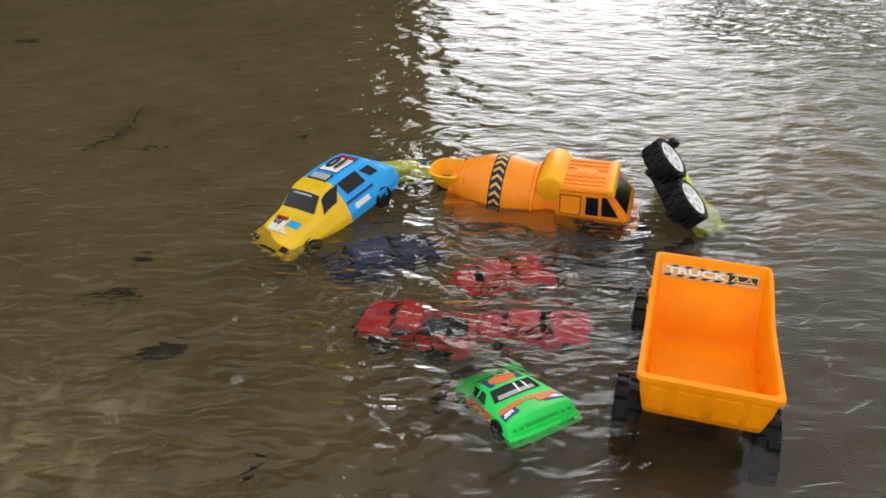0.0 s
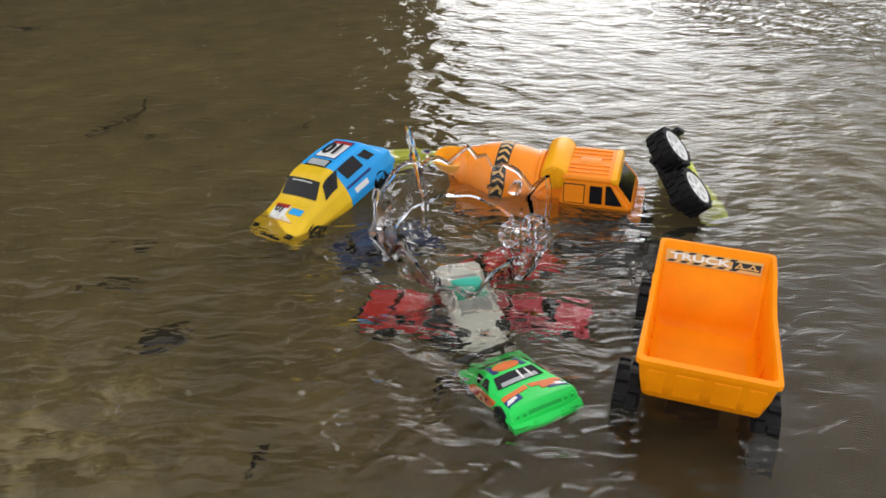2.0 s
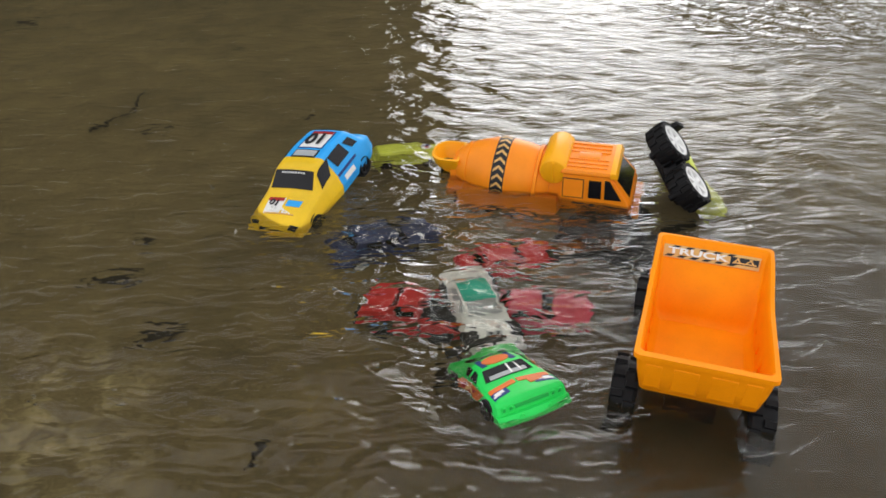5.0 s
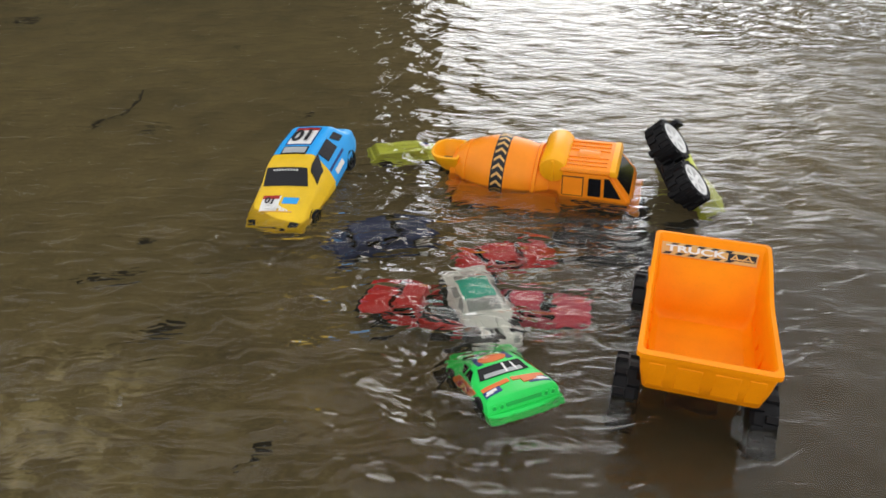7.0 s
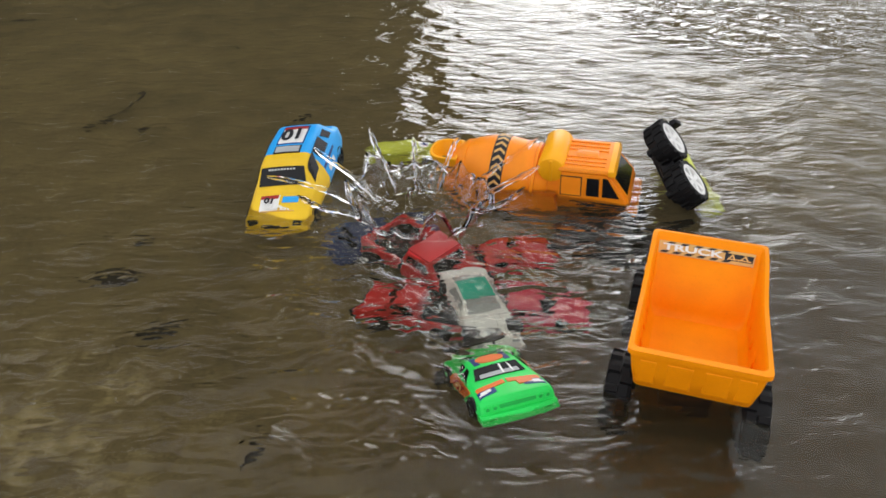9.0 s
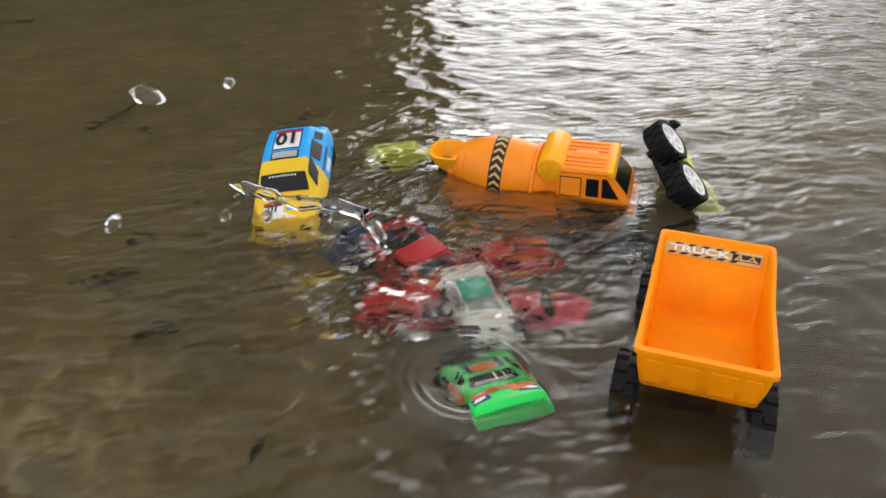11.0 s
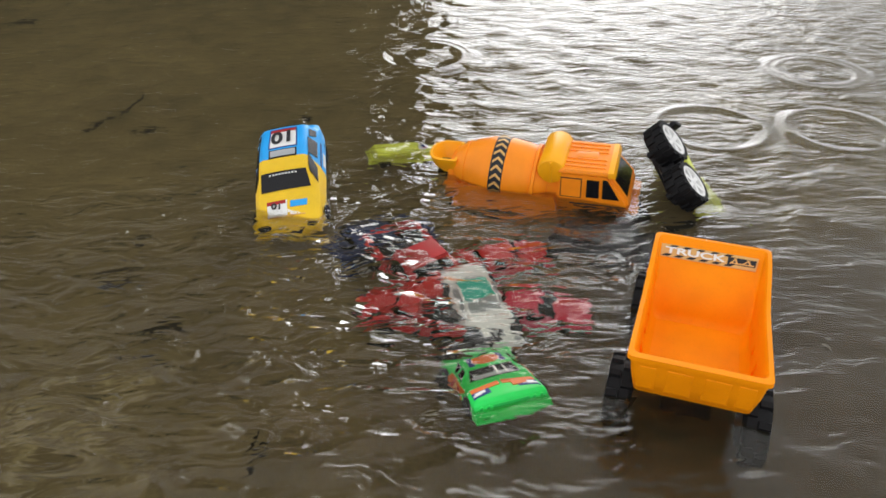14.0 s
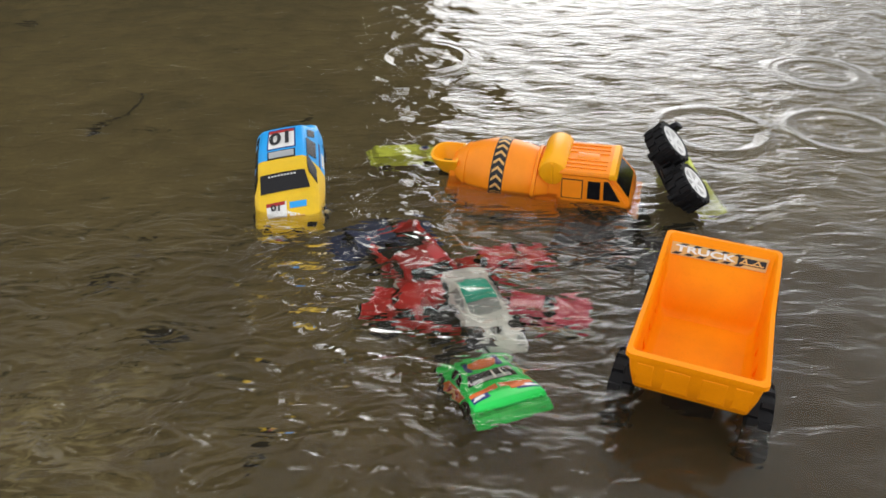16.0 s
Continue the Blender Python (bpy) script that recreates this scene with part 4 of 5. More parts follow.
def twig(label, pts, r, name="twig"):
    cu = bpy.data.curves.new(name, "CURVE")
    cu.dimensions, cu.bevel_depth, cu.bevel_resolution = "3D", r, 2
    sp = cu.splines.new("POLY")
    sp.points.add(len(pts) - 1)
    for i, p in enumerate(pts):
        sp.points[i].co = (*p, 1)
        sp.points[i].radius = 1 - .6 * i / len(pts)
    tmp = new("twig_source", cu)
    bpy.context.view_layer.update()
    me = bpy.data.meshes.new_from_object(tmp.evaluated_get(bpy.context.evaluated_depsgraph_get()))
    bpy.data.objects.remove(tmp)
    me.materials.clear()
    me.materials.append(TWIG)
    return tagged(new(name, me), label, "twig")


def under(x, y):
    return bed_height(np.array(x), np.array(y)).item()


for x, y, s, rz, seed, lab in ((-.340, .73, .062, 25, 1, "broad dark dead leaf on the sandy bed"), (-.435, .84, .07, 12, 2, "narrow black dead leaf on the bed"),
                               (-.53, 1.31, .05, 5, 3, "small dark dead leaf on the bed"), (-.44, .93, .06, -10, 4, "pale rotten leaf half in silt"),
                               (-.26, 1.36, .03, 30, 5, "small dark leaf scrap on the bed"), (-.19, .55, .03, 60, 6, "small dark leaf scrap on the bed"),
                               (.0, .66, .04, 80, 7, "small dark leaf scrap on the bed"), (-1.05, 1.95, .08, 10, 8, "dark dead leaf far out on the bed"),
                               (-.47, 1.75, .03, 0, 9, "small dark leaf scrap on the bed")):
    leaf(lab, s, pose(x, y, under(x, y) + .002, 0, 0, rz), seed, .11 if seed in (2, 4) else .2)
twig("thin curved dark twig on the bed", [(-.655, 1.30, BED + .006), (-.63, 1.33, BED + .012), (-.60, 1.38, BED + .014), (-.598, 1.43, BED + .016), (-.605, 1.47, BED + .018)], .0042)


def pebble(x, y, r, seed):
    bm = bmesh.new()
    bmesh.ops.create_icosphere(bm, subdivisions=2, radius=r)
    for v in bm.verts:
        v.co *= 1 + .25 * noise.noise(v.co / r + Vector((seed, 0, 0)))
        v.co.z *= .6
    ob = part("pebble", bm, STONE, None)
    ob.matrix_basis = pose(x, y, under(x, y) + r * .3, 0, 0, seed * 50)
    return tagged(ob, "small rounded grey-brown pebble on the bed", "pebble", "pebbles on the bed")


rp = random.Random(4)
for i in range(16):
    pebble(rp.uniform(-.7, .75), rp.uniform(.5, 1.6), rp.uniform(.003, .007), i)


# ---- splash water: rigid pieces that leap and fall back ----
def blob(name, size, seed, stretch=(1, 1, 1), sub=3, label="clear water drop thrown up by a splash", cat="water drop"):
    bm = bmesh.new()
    bmesh.ops.create_icosphere(bm, subdivisions=sub, radius=size)
    for v in bm.verts:
        v.co *= 1 + .35 * noise.noise(v.co / size * .9 + Vector((seed * 3.1, 0, 0))) + .12 * noise.noise(v.co / size * 2.6 + Vector((0, seed, 0)))
        v.co = Vector((v.co.x * stretch[0], v.co.y * stretch[1], v.co.z * stretch[2]))
    ob = part(name, bm, SPLASH, None)
    ob.visible_shadow = False
    return tagged(ob, label, cat, "splash water")


def strand(name, pts, radius, seed, label, seg=10, cat="water splash"):
    """A lumpy rope of water along a bent line."""
    rnd = random.Random(seed)
    P = [Vector(p) for p in pts]
    fine = []
    for i in range(len(P) - 1):
        for k in range(6):
            fine.append(P[i].lerp(P[i + 1], k / 6))
    fine.append(P[-1])
    for _ in range(3):
        fine = [fine[0]] + [(a + b * 2 + c) / 4 for a, b, c in zip(fine, fine[1:], fine[2:])] + [fine[-1]]
    secs = []
    n = len(fine)
    for i, p in enumerate(fine):
        d = (fine[min(n - 1, i + 1)] - fine[max(0, i - 1)]).normalized()
        a = d.orthogonal().normalized()
        b = d.cross(a)
        end = min(1, (i + .3) / 3, (n - 1 - i + .3) / 3)
        r = radius * end ** .5 * (1 + .55 * noise.noise(Vector((i * .35, seed, 0))) + .3 * noise.noise(Vector((i * .9, seed, 5))))
        secs.append([p + (a * math.cos(2 * math.pi * j / seg) + b * math.sin(2 * math.pi * j / seg)) * r * (1 + .35 * noise.noise(Vector((i * .5, j * 1.3, seed)))) for j in range(seg)])
    ob = part(name, loft(secs), SPLASH, None)
    ob.visible_shadow = False
    return tagged(ob, label, cat, "splash water")


def crown(r, h, seed, label):
    """Thin flared ring of water with fingers along its top edge."""
    n, m = 56, 7
    bm = bmesh.new()
    out, inn = [], []
    for j in range(m):
        v = j / (m - 1)
        ro, ri = [], []
        for i in range(n):
            a = 2 * math.pi * i / n
            top = h * (.45 + .9 * max(0, noise.noise(Vector((math.cos(a) * 2.2, math.sin(a) * 2.2, seed)))) + .5 * abs(noise.noise(Vector((math.cos(a) * 6, math.sin(a) * 6, seed)))))
            rr = r * (1 + .3 * v ** 1.5 + .12 * noise.noise(Vector((math.cos(a) * 3, math.sin(a) * 3, seed + v * 2))))
            th = .0022 * (1.2 - .6 * v)
            ro.append(bm.verts.new((math.cos(a) * (rr + th), math.sin(a) * (rr + th), v * top - .004)))
            ri.append(bm.verts.new((math.cos(a) * (rr - th), math.sin(a) * (rr - th), v * top - .004)))
        out.append(ro)
        inn.append(ri)
    for j in range(m - 1):
        for i in range(n):
            k = (i + 1) % n
            bm.faces.new((out[j][i], out[j][k], out[j + 1][k], out[j + 1][i]))
            bm.faces.new((inn[j][k], inn[j][i], inn[j + 1][i], inn[j + 1][k]))
    for i in range(n):
        k = (i + 1) % n
        bm.faces.new((out[-1][i], out[-1][k], inn[-1][k], inn[-1][i]))
        bm.faces.new((out[0][k], out[0][i], inn[0][i], inn[0][k]))
    # beaded rim
    rings = []
    for i in range(n):
        c = (out[-1][i].co + inn[-1][i].co) / 2
        radial = Vector((c.x, c.y, 0)).normalized()
        rr = .0034 * (1 + .8 * noise.noise(Vector((i * .55, seed, 1))))
        rings.append([bm.verts.new(c + radial * rr * math.cos(1.047 * k) + Vector((0, 0, rr * math.sin(1.047 * k)))) for k in range(6)])
    for i in range(n):
        a, b = rings[i], rings[(i + 1) % n]
        for k in range(6):
            bm.faces.new((a[k], a[(k + 1) % 6], b[(k + 1) % 6], b[k]))
    ob = part("water_splash", bm, SPLASH, None)
    ob.visible_shadow = False
    return tagged(ob, label, "water splash", "splash water")


def ripple(profile, label, wob=.0, seed=0, arc=None):
    """A raised ring of water: (radius, height) points turned round z, open below."""
    n = 96
    bm = bmesh.new()
    rings = []
    if arc:      # a crescent, flattening out towards both ends
        a0, a1 = radians(arc[0]), radians(arc[1])
        for r, hgt in profile:
            row = []
            for i in range(n + 1):
                a = a0 + (a1 - a0) * i / n
                k = math.sin(math.pi * i / n) ** .6
                rr = r * (1 + wob * noise.noise(Vector((math.cos(a) * 2.5, math.sin(a) * 2.5, seed))))
                row.append(bm.verts.new((rr * math.cos(a), rr * math.sin(a), -.003 + (hgt + .003) * k)))
            rings.append(row)
        for a, b in zip(rings, rings[1:]):
            for i in range(n):
                bm.faces.new((a[i], a[i + 1], b[i + 1], b[i]))
        ob = part("ripple_ring", bm, SPLASH, None)
        ob.visible_shadow = False
        return tagged(ob, label, "ripple", "ripple rings")
    for r, hgt in profile:
        rings.append([bm.verts.new((r * (1 + wob * noise.noise(Vector((math.cos(a) * 1.5, math.sin(a) * 1.5, seed)))) * math.cos(a),
                                    r * (1 + wob * noise.noise(Vector((math.cos(a) * 1.5, math.sin(a) * 1.5, seed)))) * math.sin(a), hgt)) for a in (2 * math.pi * i / n for i in range(n))])
    for a, b in zip(rings, rings[1:]):
        for i in range(n):
            bm.faces.new((a[i], a[(i + 1) % n], b[(i + 1) % n], b[i]))
    ob = part("ripple_ring", bm, SPLASH, None)
    ob.visible_shadow = False
    return tagged(ob, label, "ripple", "ripple rings")


def swell(r, wide, high):
    pts = []
    for i in range(15):
        u = i / 14
        pts.append((r - wide + wide * u, -.003 + (high + .003) * (.5 - .5 * math.cos(math.pi * u))))
    for i in range(1, 9):
        u = i / 8
        pts.append((r + .35 * wide * u, -.003 + (high + .003) * (.5 + .5 * math.cos(math.pi * u))))
    return pts


def trains(r, count, lam, high, base=.003):
    """Concentric fine crests just inside radius r."""
    pts = []
    for i in range(count * 10 + 1):
        x = -count * lam + i * lam / 10
        env = math.sin(math.pi * i / (count * 10))
        pts.append((r + x, -.0012 + env * (base + .0012 + high * math.cos(2 * math.pi * x / lam))))
    return pts


for x, y, r in ((.424, .913, .007), (.243, .822, .006)):
    bm = bmesh.new()
    bmesh.ops.create_uvsphere(bm, u_segments=20, v_segments=12, radius=r)
    ob = part("bubble", bm, SPLASH, None, m=pose(x, y, r * .1))
    ob.visible_shadow = False
    tagged(ob, "small clear bubble on the water", "bubble")

DEEP = -.2
FLIGHTS = []     # object, rows


def fly(ob, start, speed, t0, t1, turn=(0, 0, 0), spin=60):
    """From under the water at t0, along a falling arc, back under by t1."""
    T = t1 - t0
    x, y, z0 = start
    vx, vy, vz = speed
    gq = 2 * (vz * T + .05) / (T * T)
    rows = [(0, pose(x, y, DEEP, *turn)), (max(.02, t0 - .08), pose(x, y, DEEP, *turn))]
    for i in range(7):
        q = T * i / 6
        rows.append((t0 + q, pose(x + vx * q, y + vy * q, z0 + vz * q - gq * q * q / 2, turn[0], turn[1] + spin * q, turn[2])))
    ex, ey = x + vx * T, y + vy * T
    rows += [(t1 + .1, pose(ex, ey, DEEP, turn[0], turn[1] + spin * T, turn[2])), (16, pose(ex, ey, DEEP, turn[0], turn[1] + spin * T, turn[2]))]
    FLIGHTS.append((ob, rows))


def rise(ob, stations):
    """Held at a place: (t, x, y, z, rx, ry, rz) rows, deep under water before and after."""
    t, x, y, z, *r = stations[0]
    rows = [(0, pose(x, y, DEEP - .1, *r)), (max(.02, t - .12), pose(x, y, DEEP - .1, *r))]
    rows += [(q[0], pose(*q[1:])) for q in stations]
    t, x, y, z, *r = stations[-1]
    if t < 15.8:
        rows += [(t + .15, pose(x, y, DEEP - .1, *r)), (16, pose(x, y, DEEP - .1, *r))]
    FLIGHTS.append((ob, rows))


# first splash, round the racing car
c1 = crown(.088, .085, 2, "thin crown of clear splashed water")
rise(c1, [(1.48, .02, .86, -.10, 16, 0, 0), (1.62, .02, .862, -.03, 16, 0, 0), (1.8, .02, .864, .012, 17, 0, 4), (2.05, .02, .866, .012, 18, 0, 10), (2.3, .02, .868, -.04, 18, 0, 16), (2.45, .02, .868, -.12, 18, 0, 18)])
for i, (lx, ly, lr) in enumerate(((.085, .835, .022), (.105, .85, .015), (.07, .815, .012))):
    loop = strand("splash_loop", [(lr * math.cos(a), lr * .5 * math.sin(a), lr * math.sin(a) + .004 * (k % 2)) for k, a in enumerate(2 * math.pi * q / 9 for q in range(10))], .0052 - .0008 * i, 31 + i, "beaded loop of clear splashed water", 8)
    rise(loop, [(1.55, lx - .02, ly, -.08, 0, 0, 0), (1.72, lx, ly, .015 + .012 * i, 0, 0, 10), (2.0, lx + .01, ly - .005, .03 + .012 * i, 0, 8, 24), (2.3, lx + .018, ly - .01, .005, 0, 14, 36), (2.5, lx + .02, ly - .01, -.09, 0, 16, 40)])
spout = strand("water_spout", [(0, 0, -.02), (.004, .002, .03), (-.004, .004, .07), (-.012, .006, .11), (-.02, .008, .145)], .0055, 44, "thin upright jet of clear splashed water", 8)
rise(spout, [(1.62, -.03, .935, -.18, 0, 0, 0), (1.8, -.03, .935, -.02, 0, 0, 0), (2.1, -.03, .935, .0, 0, 0, 8), (2.35, -.025, .93, -.07, 0, 0, 14), (2.5, -.025, .93, -.19, 0, 0, 16)])
jet = strand("water_spout", [(0, 0, -.03), (-.003, .004, .03), (-.008, .008, .075), (-.012, .01, .12)], .0075, 52, "thin upright jet of clear splashed water", 8)
rise(jet, [(2.05, .02, .82, -.2, 0, 0, 0), (2.2, .018, .825, -.03, 0, 0, 0), (2.45, .016, .83, .0, 0, 0, 8), (2.7, .014, .835, -.06, 0, 0, 14), (2.85, .014, .835, -.19, 0, 0, 16)])
col = strand("splash_column", [(.06, -.02, -.03), (.03, -.02, .02), (.02, -.01, .06), (-.005, .02, .10), (-.03, .05, .135), (-.04, .06, .16)], .034, 3, "lumpy column of clear splashed water", 14)
rise(col, [(2.1, .01, .86, -.17, 0, 0, 0), (2.4, .02, .85, -.11, 0, 0, 0), (2.8, .005, .86, -.015, 0, 0, 0), (3.1, .005, .86, -.02, 0, 0, 6), (3.5, .0, .87, -.045, 0, 0, 12), (3.9, .0, .87, -.12, 0, 0, 16), (4.1, .0, .87, -.2, 0, 0, 16)])
for i, (px_, py_, s_) in enumerate(((-.02, .90, .012), (.045, .83, .02), (.075, .86, .013), (.0, .86, .017), (.03, .89, .014))):
    b = blob("water_blob", s_, i + 40, (1, 1, 1.5), label="bulging lump of clear splashed water", cat="water splash")
    fly(b, (px_, py_, -.04), (-.01 * i, -.005, .17 - .012 * i), 2.15 + .1 * i, 3.9 + .08 * i, (0, 0, 40 * i), 30)
rs = random.Random(11)
for i in range(34):
    a = rs.uniform(0, 6.28)
    sp = rs.uniform(.03, .17)
    big = rs.random() < .25
    d = blob("water_drop", rs.uniform(.0045, .008) if big else rs.uniform(.0016, .0036), i, (1, 1, rs.uniform(1, 2)), 2)
    t0 = rs.uniform(1.55, 2.2)
    fly(d, (.02 + .06 * math.cos(a), .86 + .06 * math.sin(a), -.03), (sp * math.cos(a), sp * .8 * math.sin(a), rs.uniform(.12, .34)), t0, t0 + rs.uniform(1.0, 1.9), (rs.uniform(-40, 40), rs.uniform(-40, 40), 0), 50)
# second splash, round the pickup
c2 = crown(.075, .06, 7, "ragged ring of clear splashed water")
rise(c2, [(8.78, -.03, .93, -.05, 0, 0, 0), (8.95, -.03, .93, 0, 0, 0, 0), (9.3, -.03, .93, .006, 0, 0, 10), (9.7, -.03, .93, -.03, 0, 0, 20), (9.9, -.03, .93, -.1, 0, 0, 20)])
for i, (a, ln) in enumerate(((175, .13), (150, .1), (120, .08), (70, .10), (35, .13), (205, .09), (95, .07), (10, .09), (-20, .07))):
    c, q = math.cos(radians(a)), math.sin(radians(a))
    st = strand("water_strand", [(0, 0, 0), (c * ln * .4, q * ln * .4, .03), (c * ln * .8, q * ln * .8, .045), (c * ln * 1.1, q * ln * 1.1, .05 + .01 * (i % 3))], .0038, i + 20, "thin streak of clear splashed water", 7)
    rise(st, [(8.82, -.03 + .05 * c, .93 + .05 * q, -.06, 0, 0, 0), (9.0, -.03 + .07 * c, .93 + .07 * q, .004, 0, 0, 0), (9.3, -.03 + .1 * c, .93 + .1 * q, .02, 0, 0, 0), (9.8, -.03 + .14 * c, .93 + .14 * q, -.03, 0, 10, 0), (10.0, -.03 + .15 * c, .93 + .15 * q, -.1, 0, 10, 0)])
for i in range(44):
    a = rs.uniform(0, 6.28)
    sp = rs.uniform(.04, .2)
    d = blob("water_drop", rs.uniform(.002, .0055), i + 60, (1, 1, rs.uniform(1, 2.4)), 2)
    t0 = rs.uniform(8.8, 9.05)
    fly(d, (-.03 + .07 * math.cos(a), .93 + .07 * math.sin(a), -.02), (sp * math.cos(a), sp * math.sin(a), rs.uniform(.12, .3)), t0, t0 + rs.uniform(.9, 2.0), (rs.uniform(-50, 50), rs.uniform(-50, 50), 0), 50)
# what still falls near the rally car afterwards
rope = strand("water_rope", [(-.09, .02, .035), (-.045, .0, .03), (.0, -.02, .026), (.05, -.025, .03), (.095, -.045, .022), (.115, -.09, .005)], .0085, 8, "bent rope of clear splashed water", 12)
rise(rope, [(10.2, -.12, .86, -.1, 0, 0, 0), (10.7, -.16, .86, .04, 0, 0, 0), (11.3, -.2, .85, .055, 0, 0, 0), (11.5, -.215, .845, .03, 0, 8, 4), (11.7, -.225, .84, -.01, 0, 12, 6), (11.9, -.23, .835, -.07, 0, 14, 6)])
for i, (x0, y0, z0, x1, y1, z1, s_, st_) in enumerate(((-.465, 1.0, .13, -.56, .90, .04, .016, (1.5, .8, .8)), (-.37, 1.08, .12, -.44, .99, .03, .008, (1, 1, 1)), (-.46, .80, .05, -.5, .74, .0, .009, (1, 1, 1.7)),
                                                       (-.33, .84, .04, -.36, .80, .0, .006, (1, 1, 1.5)), (-.27, .82, .05, -.3, .79, .0, .006, (1, 1, 1.8)))):
    b = blob("water_blob", s_, i + 90, st_, label="clear water lump falling from a splash", cat="water drop")
    rise(b, [(10.0, x0 + .2, y0 + .05, DEEP, 0, 0, 0), (10.5, x0 + .14, y0 + .05, z0 * .9, 0, 0, 0), (10.9, x0 + .07, y0 + .03, z0 * 1.1, 0, 20, 0), (11.3, x0, y0, z0, 0, 40, 0), (11.8, x1, y1, z1, 0, 70, 0), (12.0, x1 - .03, y1 - .03, -.06, 0, 80, 0)])
# ring waves
for r, wd, hg, ta, tb in ((.22, .075, .009, 2.8, 3.2), (.27, .075, .009, 3.25, 3.75), (.30, .07, .007, 3.8, 4.6)):
    ob = ripple(swell(r, wd, hg), "broad smooth crescent wave spreading from the splash", .06, r * 50, (140, 300))
    ob2 = ripple(trains(r + .055, 5, .012, .0006, .0012), "fine ripples running ahead of the splash wave", .04, r * 50, (150, 290))
    rise(ob2, [(ta, .02, .825, -.008, 0, 0, 0), (ta + .15, .02, .825, 0, 0, 0, 0), (tb, .02, .825, 0, 0, 0, 0), (tb + .15, .02, .825, -.01, 0, 0, 0)])
    rise(ob, [(ta, .02, .825, -.008, 0, 0, 0), (ta + .15, .02, .825, 0, 0, 0, 0), (tb, .02, .825, 0, 0, 0, 0), (tb + .15, .02, .825, -.01, 0, 0, 0)])
for x, y, r, cnt, ta, tb in ((.77, 1.52, .12, 3, 11.0, 16), (.47, 1.24, .115, 2, 11.1, 16), (.69, 1.23, .11, 2, 11.1, 16), (.52, .62, .025, 2, 3.3, 4.4), (.44, .985, .03, 2, 3.2, 4.3), (.62, .93, .028, 2, 3.3, 4.4),
                             (-.14, 1.28, .06, 3, 2.7, 4.4), (.04, 1.30, .05, 3, 2.8, 4.4), (-.05, 1.55, .1, 2, 2.6, 4.6), (-.04, 1.62, .13, 3, 11.0, 16), (.03, .60, .088, 4, 10.9, 12.4), (.1, .45, .14, 3, 3.2, 4.8)):
    ob = ripple(trains(r, cnt, .022 if r > .09 else .012, .0005, .0024), "fine concentric ripple ring on the pond", .02, x * 9)
    last = [(16, x, y, 0, 0, 0, 0)] if tb >= 16 else [(tb, x, y, 0, 0, 0, 0), (tb + .1, x, y, -.01, 0, 0, 0)]
    rise(ob, [(ta, x, y, -.01, 0, 0, 0), (ta + .1, x, y, 0, 0, 0, 0)] + last)


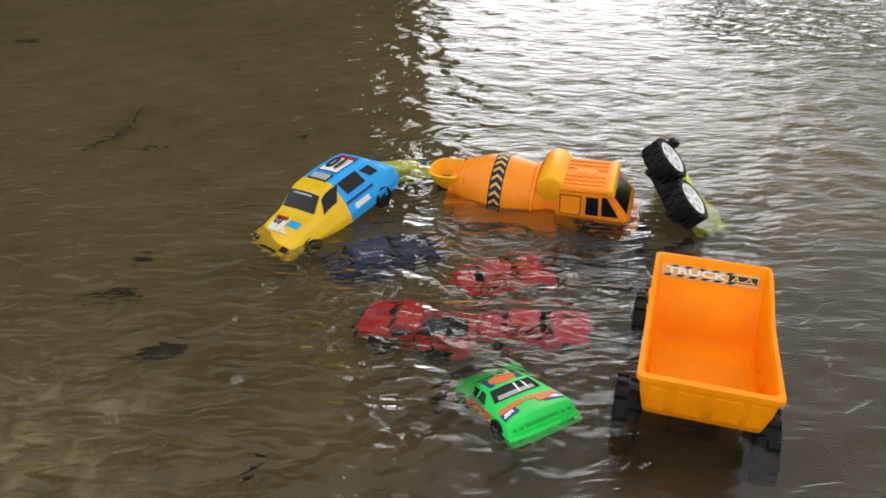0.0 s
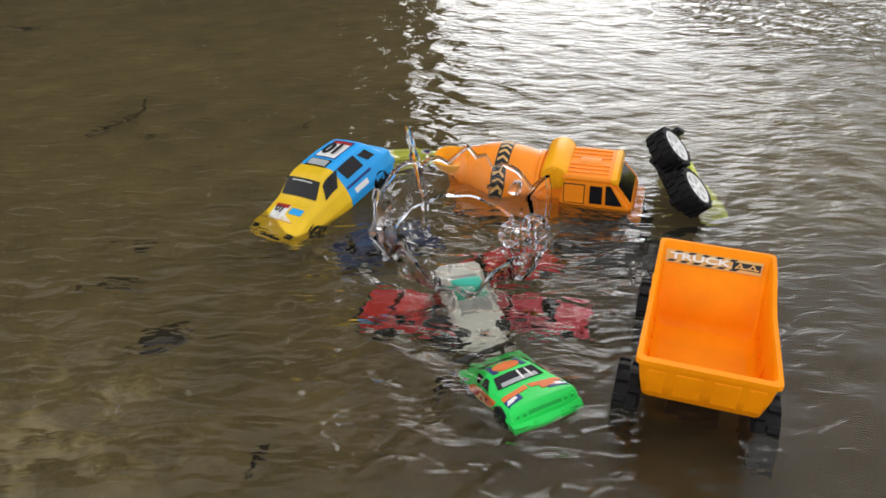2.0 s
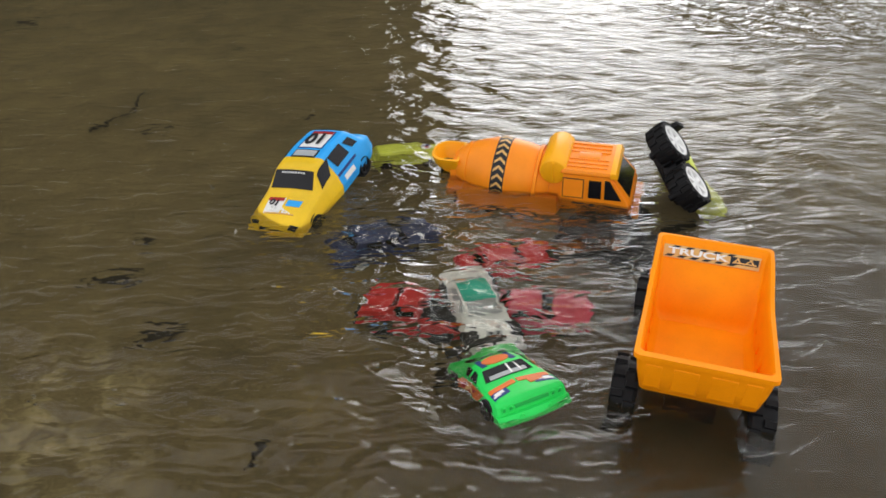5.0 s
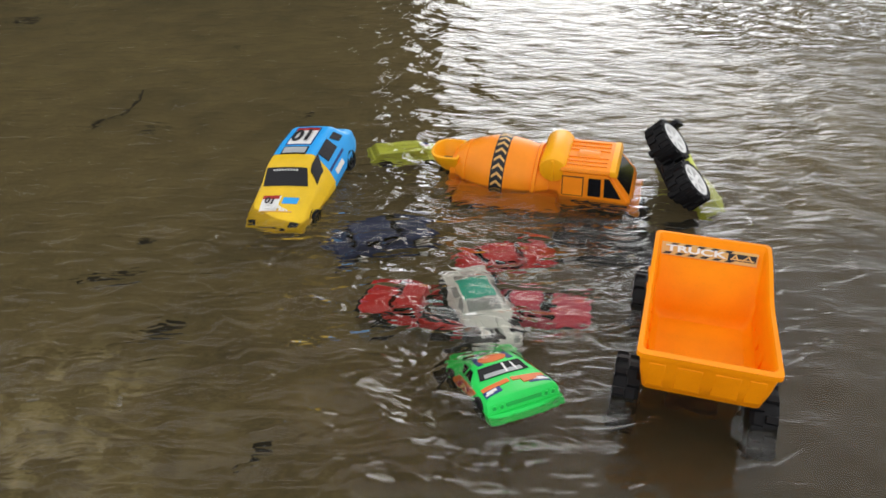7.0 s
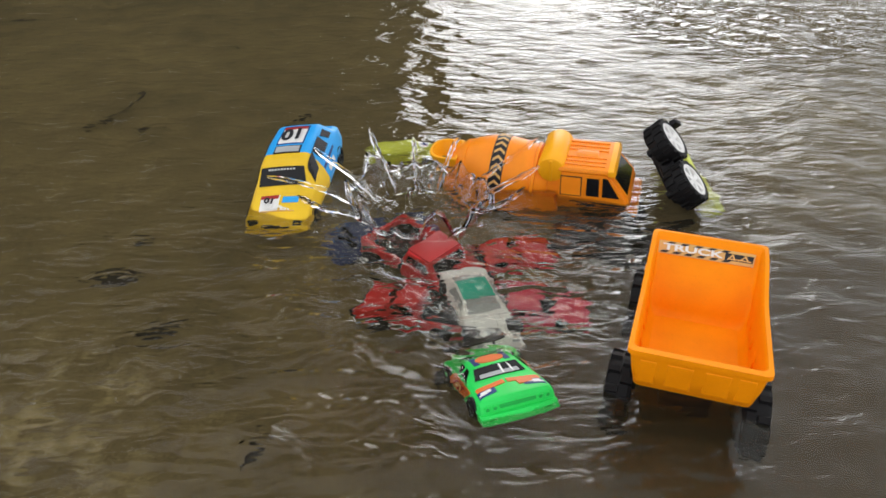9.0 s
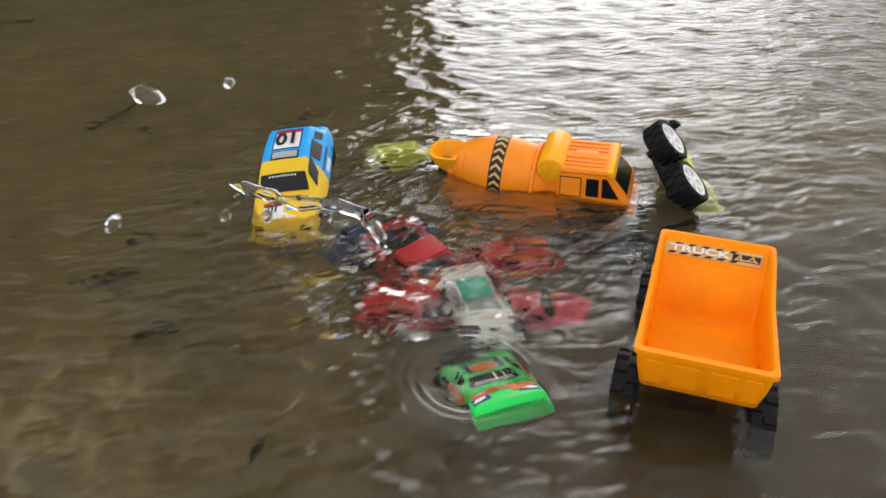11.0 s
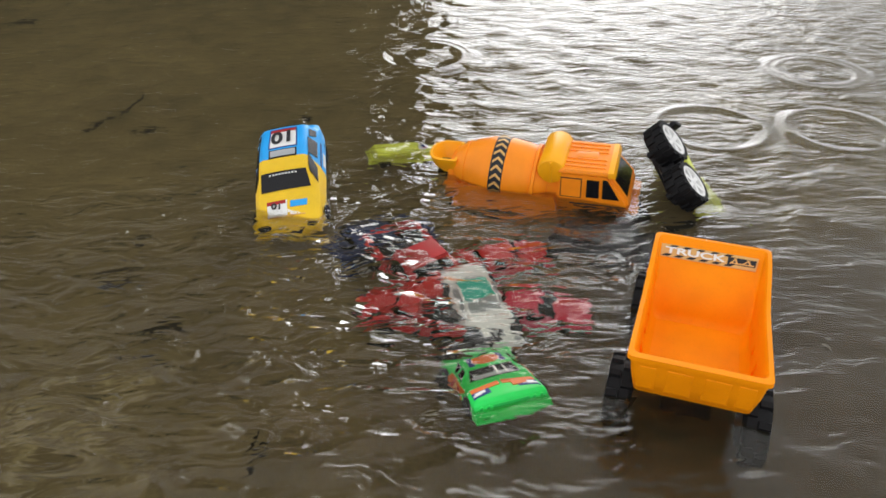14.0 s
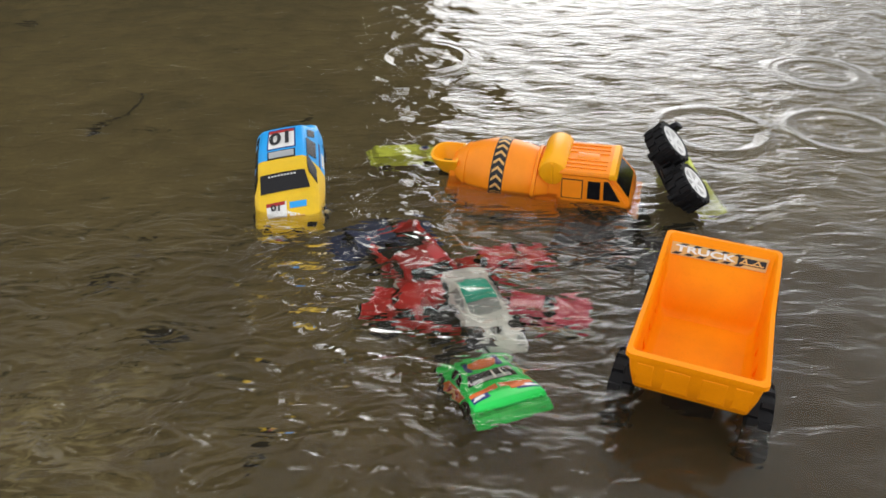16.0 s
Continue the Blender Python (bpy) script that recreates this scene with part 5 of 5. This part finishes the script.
def motions():
    walk(pond, [(0, pose(1.05, 1.0, 0)), (4, pose(.97, .93, 0)), (9, pose(.86, .84, 0)), (11.4, pose(-.12, -.26, 0)), (13.5, pose(-.2, -.34, 0)), (16, pose(-.3, -.45, 0))])
    # dump truck: front lip middle and heading
    walk(dump, [(t, pose(x, y, -.085 + .0012 * max(0, t - 13), 0, -.9 * max(0, t - 13), h)) for t, x, y, h in (
        (0, .301, .723, 73.3), (1.5, .303, .728, 72.6), (3.5, .305, .728, 70.6), (4, .301, .726, 71.6), (5.2, .303, .728, 72), (6.5, .306, .729, 72.2),
        (7, .300, .730, 73.7), (8, .299, .731, 72.6), (9, .300, .730, 71.8), (10, .306, .73, 71), (11.5, .309, .729, 71), (12, .298, .727, 75), (12.5, .294, .726, 75.4),
        (13.5, .299, .724, 73), (14.5, .306, .732, 69.4), (16, .318, .734, 67))])
    # rally car: roof number place, heading
    rows = []
    for t, x, y, h, dip in ((0, -.145, .984, -131, 7), (1.5, -.153, .990, -127, 7), (2.6, -.16, .998, -124, 8), (3.5, -.168, 1.005, -120, 6), (5, -.182, 1.012, -113, 7), (7, -.202, 1.019, -105, 7),
                            (9, -.216, 1.025, -97, 7), (10.2, -.22, 1.022, -92, 8), (11.5, -.224, 1.016, -88, 11), (12, -.225, 1.016, -86, 12), (12.5, -.226, 1.018, -85, 11), (14, -.233, 1.026, -83, 9), (16, -.238, 1.029, -82, 10)):
        c, s = math.cos(radians(h)), math.sin(radians(h))
        rows.append((t, pose(x + .037 * c + .006, y + .037 * s + .043, -.019 - .0008 * max(0, dip - 8), 9, dip + 5, h)))
    walk(rally, rows)
    rows = []
    for t, x, y, h, up, z in ((0, .100, .544, -66, 9, 0), (1.5, .102, .547, -66, 9, 0), (2.5, .098, .543, -66, 10, 0), (3.5, .093, .538, -66, 15, .002), (4, .092, .549, -66, 8, 0), (5, .088, .546, -68, 9, 0),
                              (7, .080, .543, -72, 10, 0), (9, .074, .540, -75, 9, 0), (10, .072, .54, -75, 12, -.002), (11.5, .070, .533, -75, 15, -.005), (12.5, .069, .542, -76, 15, -.006), (14, .069, .547, -76, 11, -.006), (16, .069, .544, -73, 13, -.006)):
        c, s = math.cos(radians(h)), math.sin(radians(h))
        h += 5
        c, s = math.cos(radians(h)), math.sin(radians(h))
        rows.append((t, pose(x + .006 - .058 * c, y - .056 * s + .008, -.010 - .06 * math.sin(radians(up + 11)) + z, 0, -up - 11, h)))
    walk(stock, rows)
    # racing car: dropped tail up, then settles on the sunken cars
    walk(racer, [(t, pose(x, y, z, 0, dip, h)) for t, x, y, z, dip, h in (
        (0, -.10, .72, 1.1, 72, -55), (.8, -.052, .81, .40, 72, -55), (1, -.040, .825, .318, 71, -55), (1.1, -.031, .82, .252, 69, -55), (1.2, -.017, .8, .183, 66, -57), (1.3, .002, .80, .105, 61, -62),
        (1.4, .015, .80, .03, 52, -77), (1.5, .020, .80, -.036, 34, -76), (1.7, .03, .785, -.054, 20, -75), (2.2, .034, .77, -.048, 14, -74), (3, .04, .76, -.048, 8, -73),
        (4, .043, .752, -.05, 6, -73), (7, .045, .75, -.05, 5, -73), (16, .047, .755, -.052, 5, -72))])
    # pickup: tumbles in
    walk(thrown, [(t, pose(x, y, z, r, dip, h)) for t, x, y, z, r, dip, h in (
        (0, -.2, .85, 2.6, -30, 20, -6), (6, -.12, .89, 1.1, -30, 30, -6), (8, -.075, .91, .45, -28, 38, -8), (8.3, -.078, .916, .298, -18, 38, -9), (8.4, -.080, .922, .245, -17, 38, -10), (8.5, -.072, .931, .170, -16, 38, -12),
        (8.6, -.052, .926, .103, -15, 37, -14), (8.7, -.030, .910, .040, -13, 34, -18), (8.8, -.02, .885, -.02, -10, 26, -26), (9.0, -.025, .865, -.074, 2, 8, -42), (9.6, -.03, .862, -.078, 5, 3, -52), (16, -.032, .86, -.083, 4, 3, -60))])
    for ob, rows in FLIGHTS:
        walk(ob, rows)


motions()
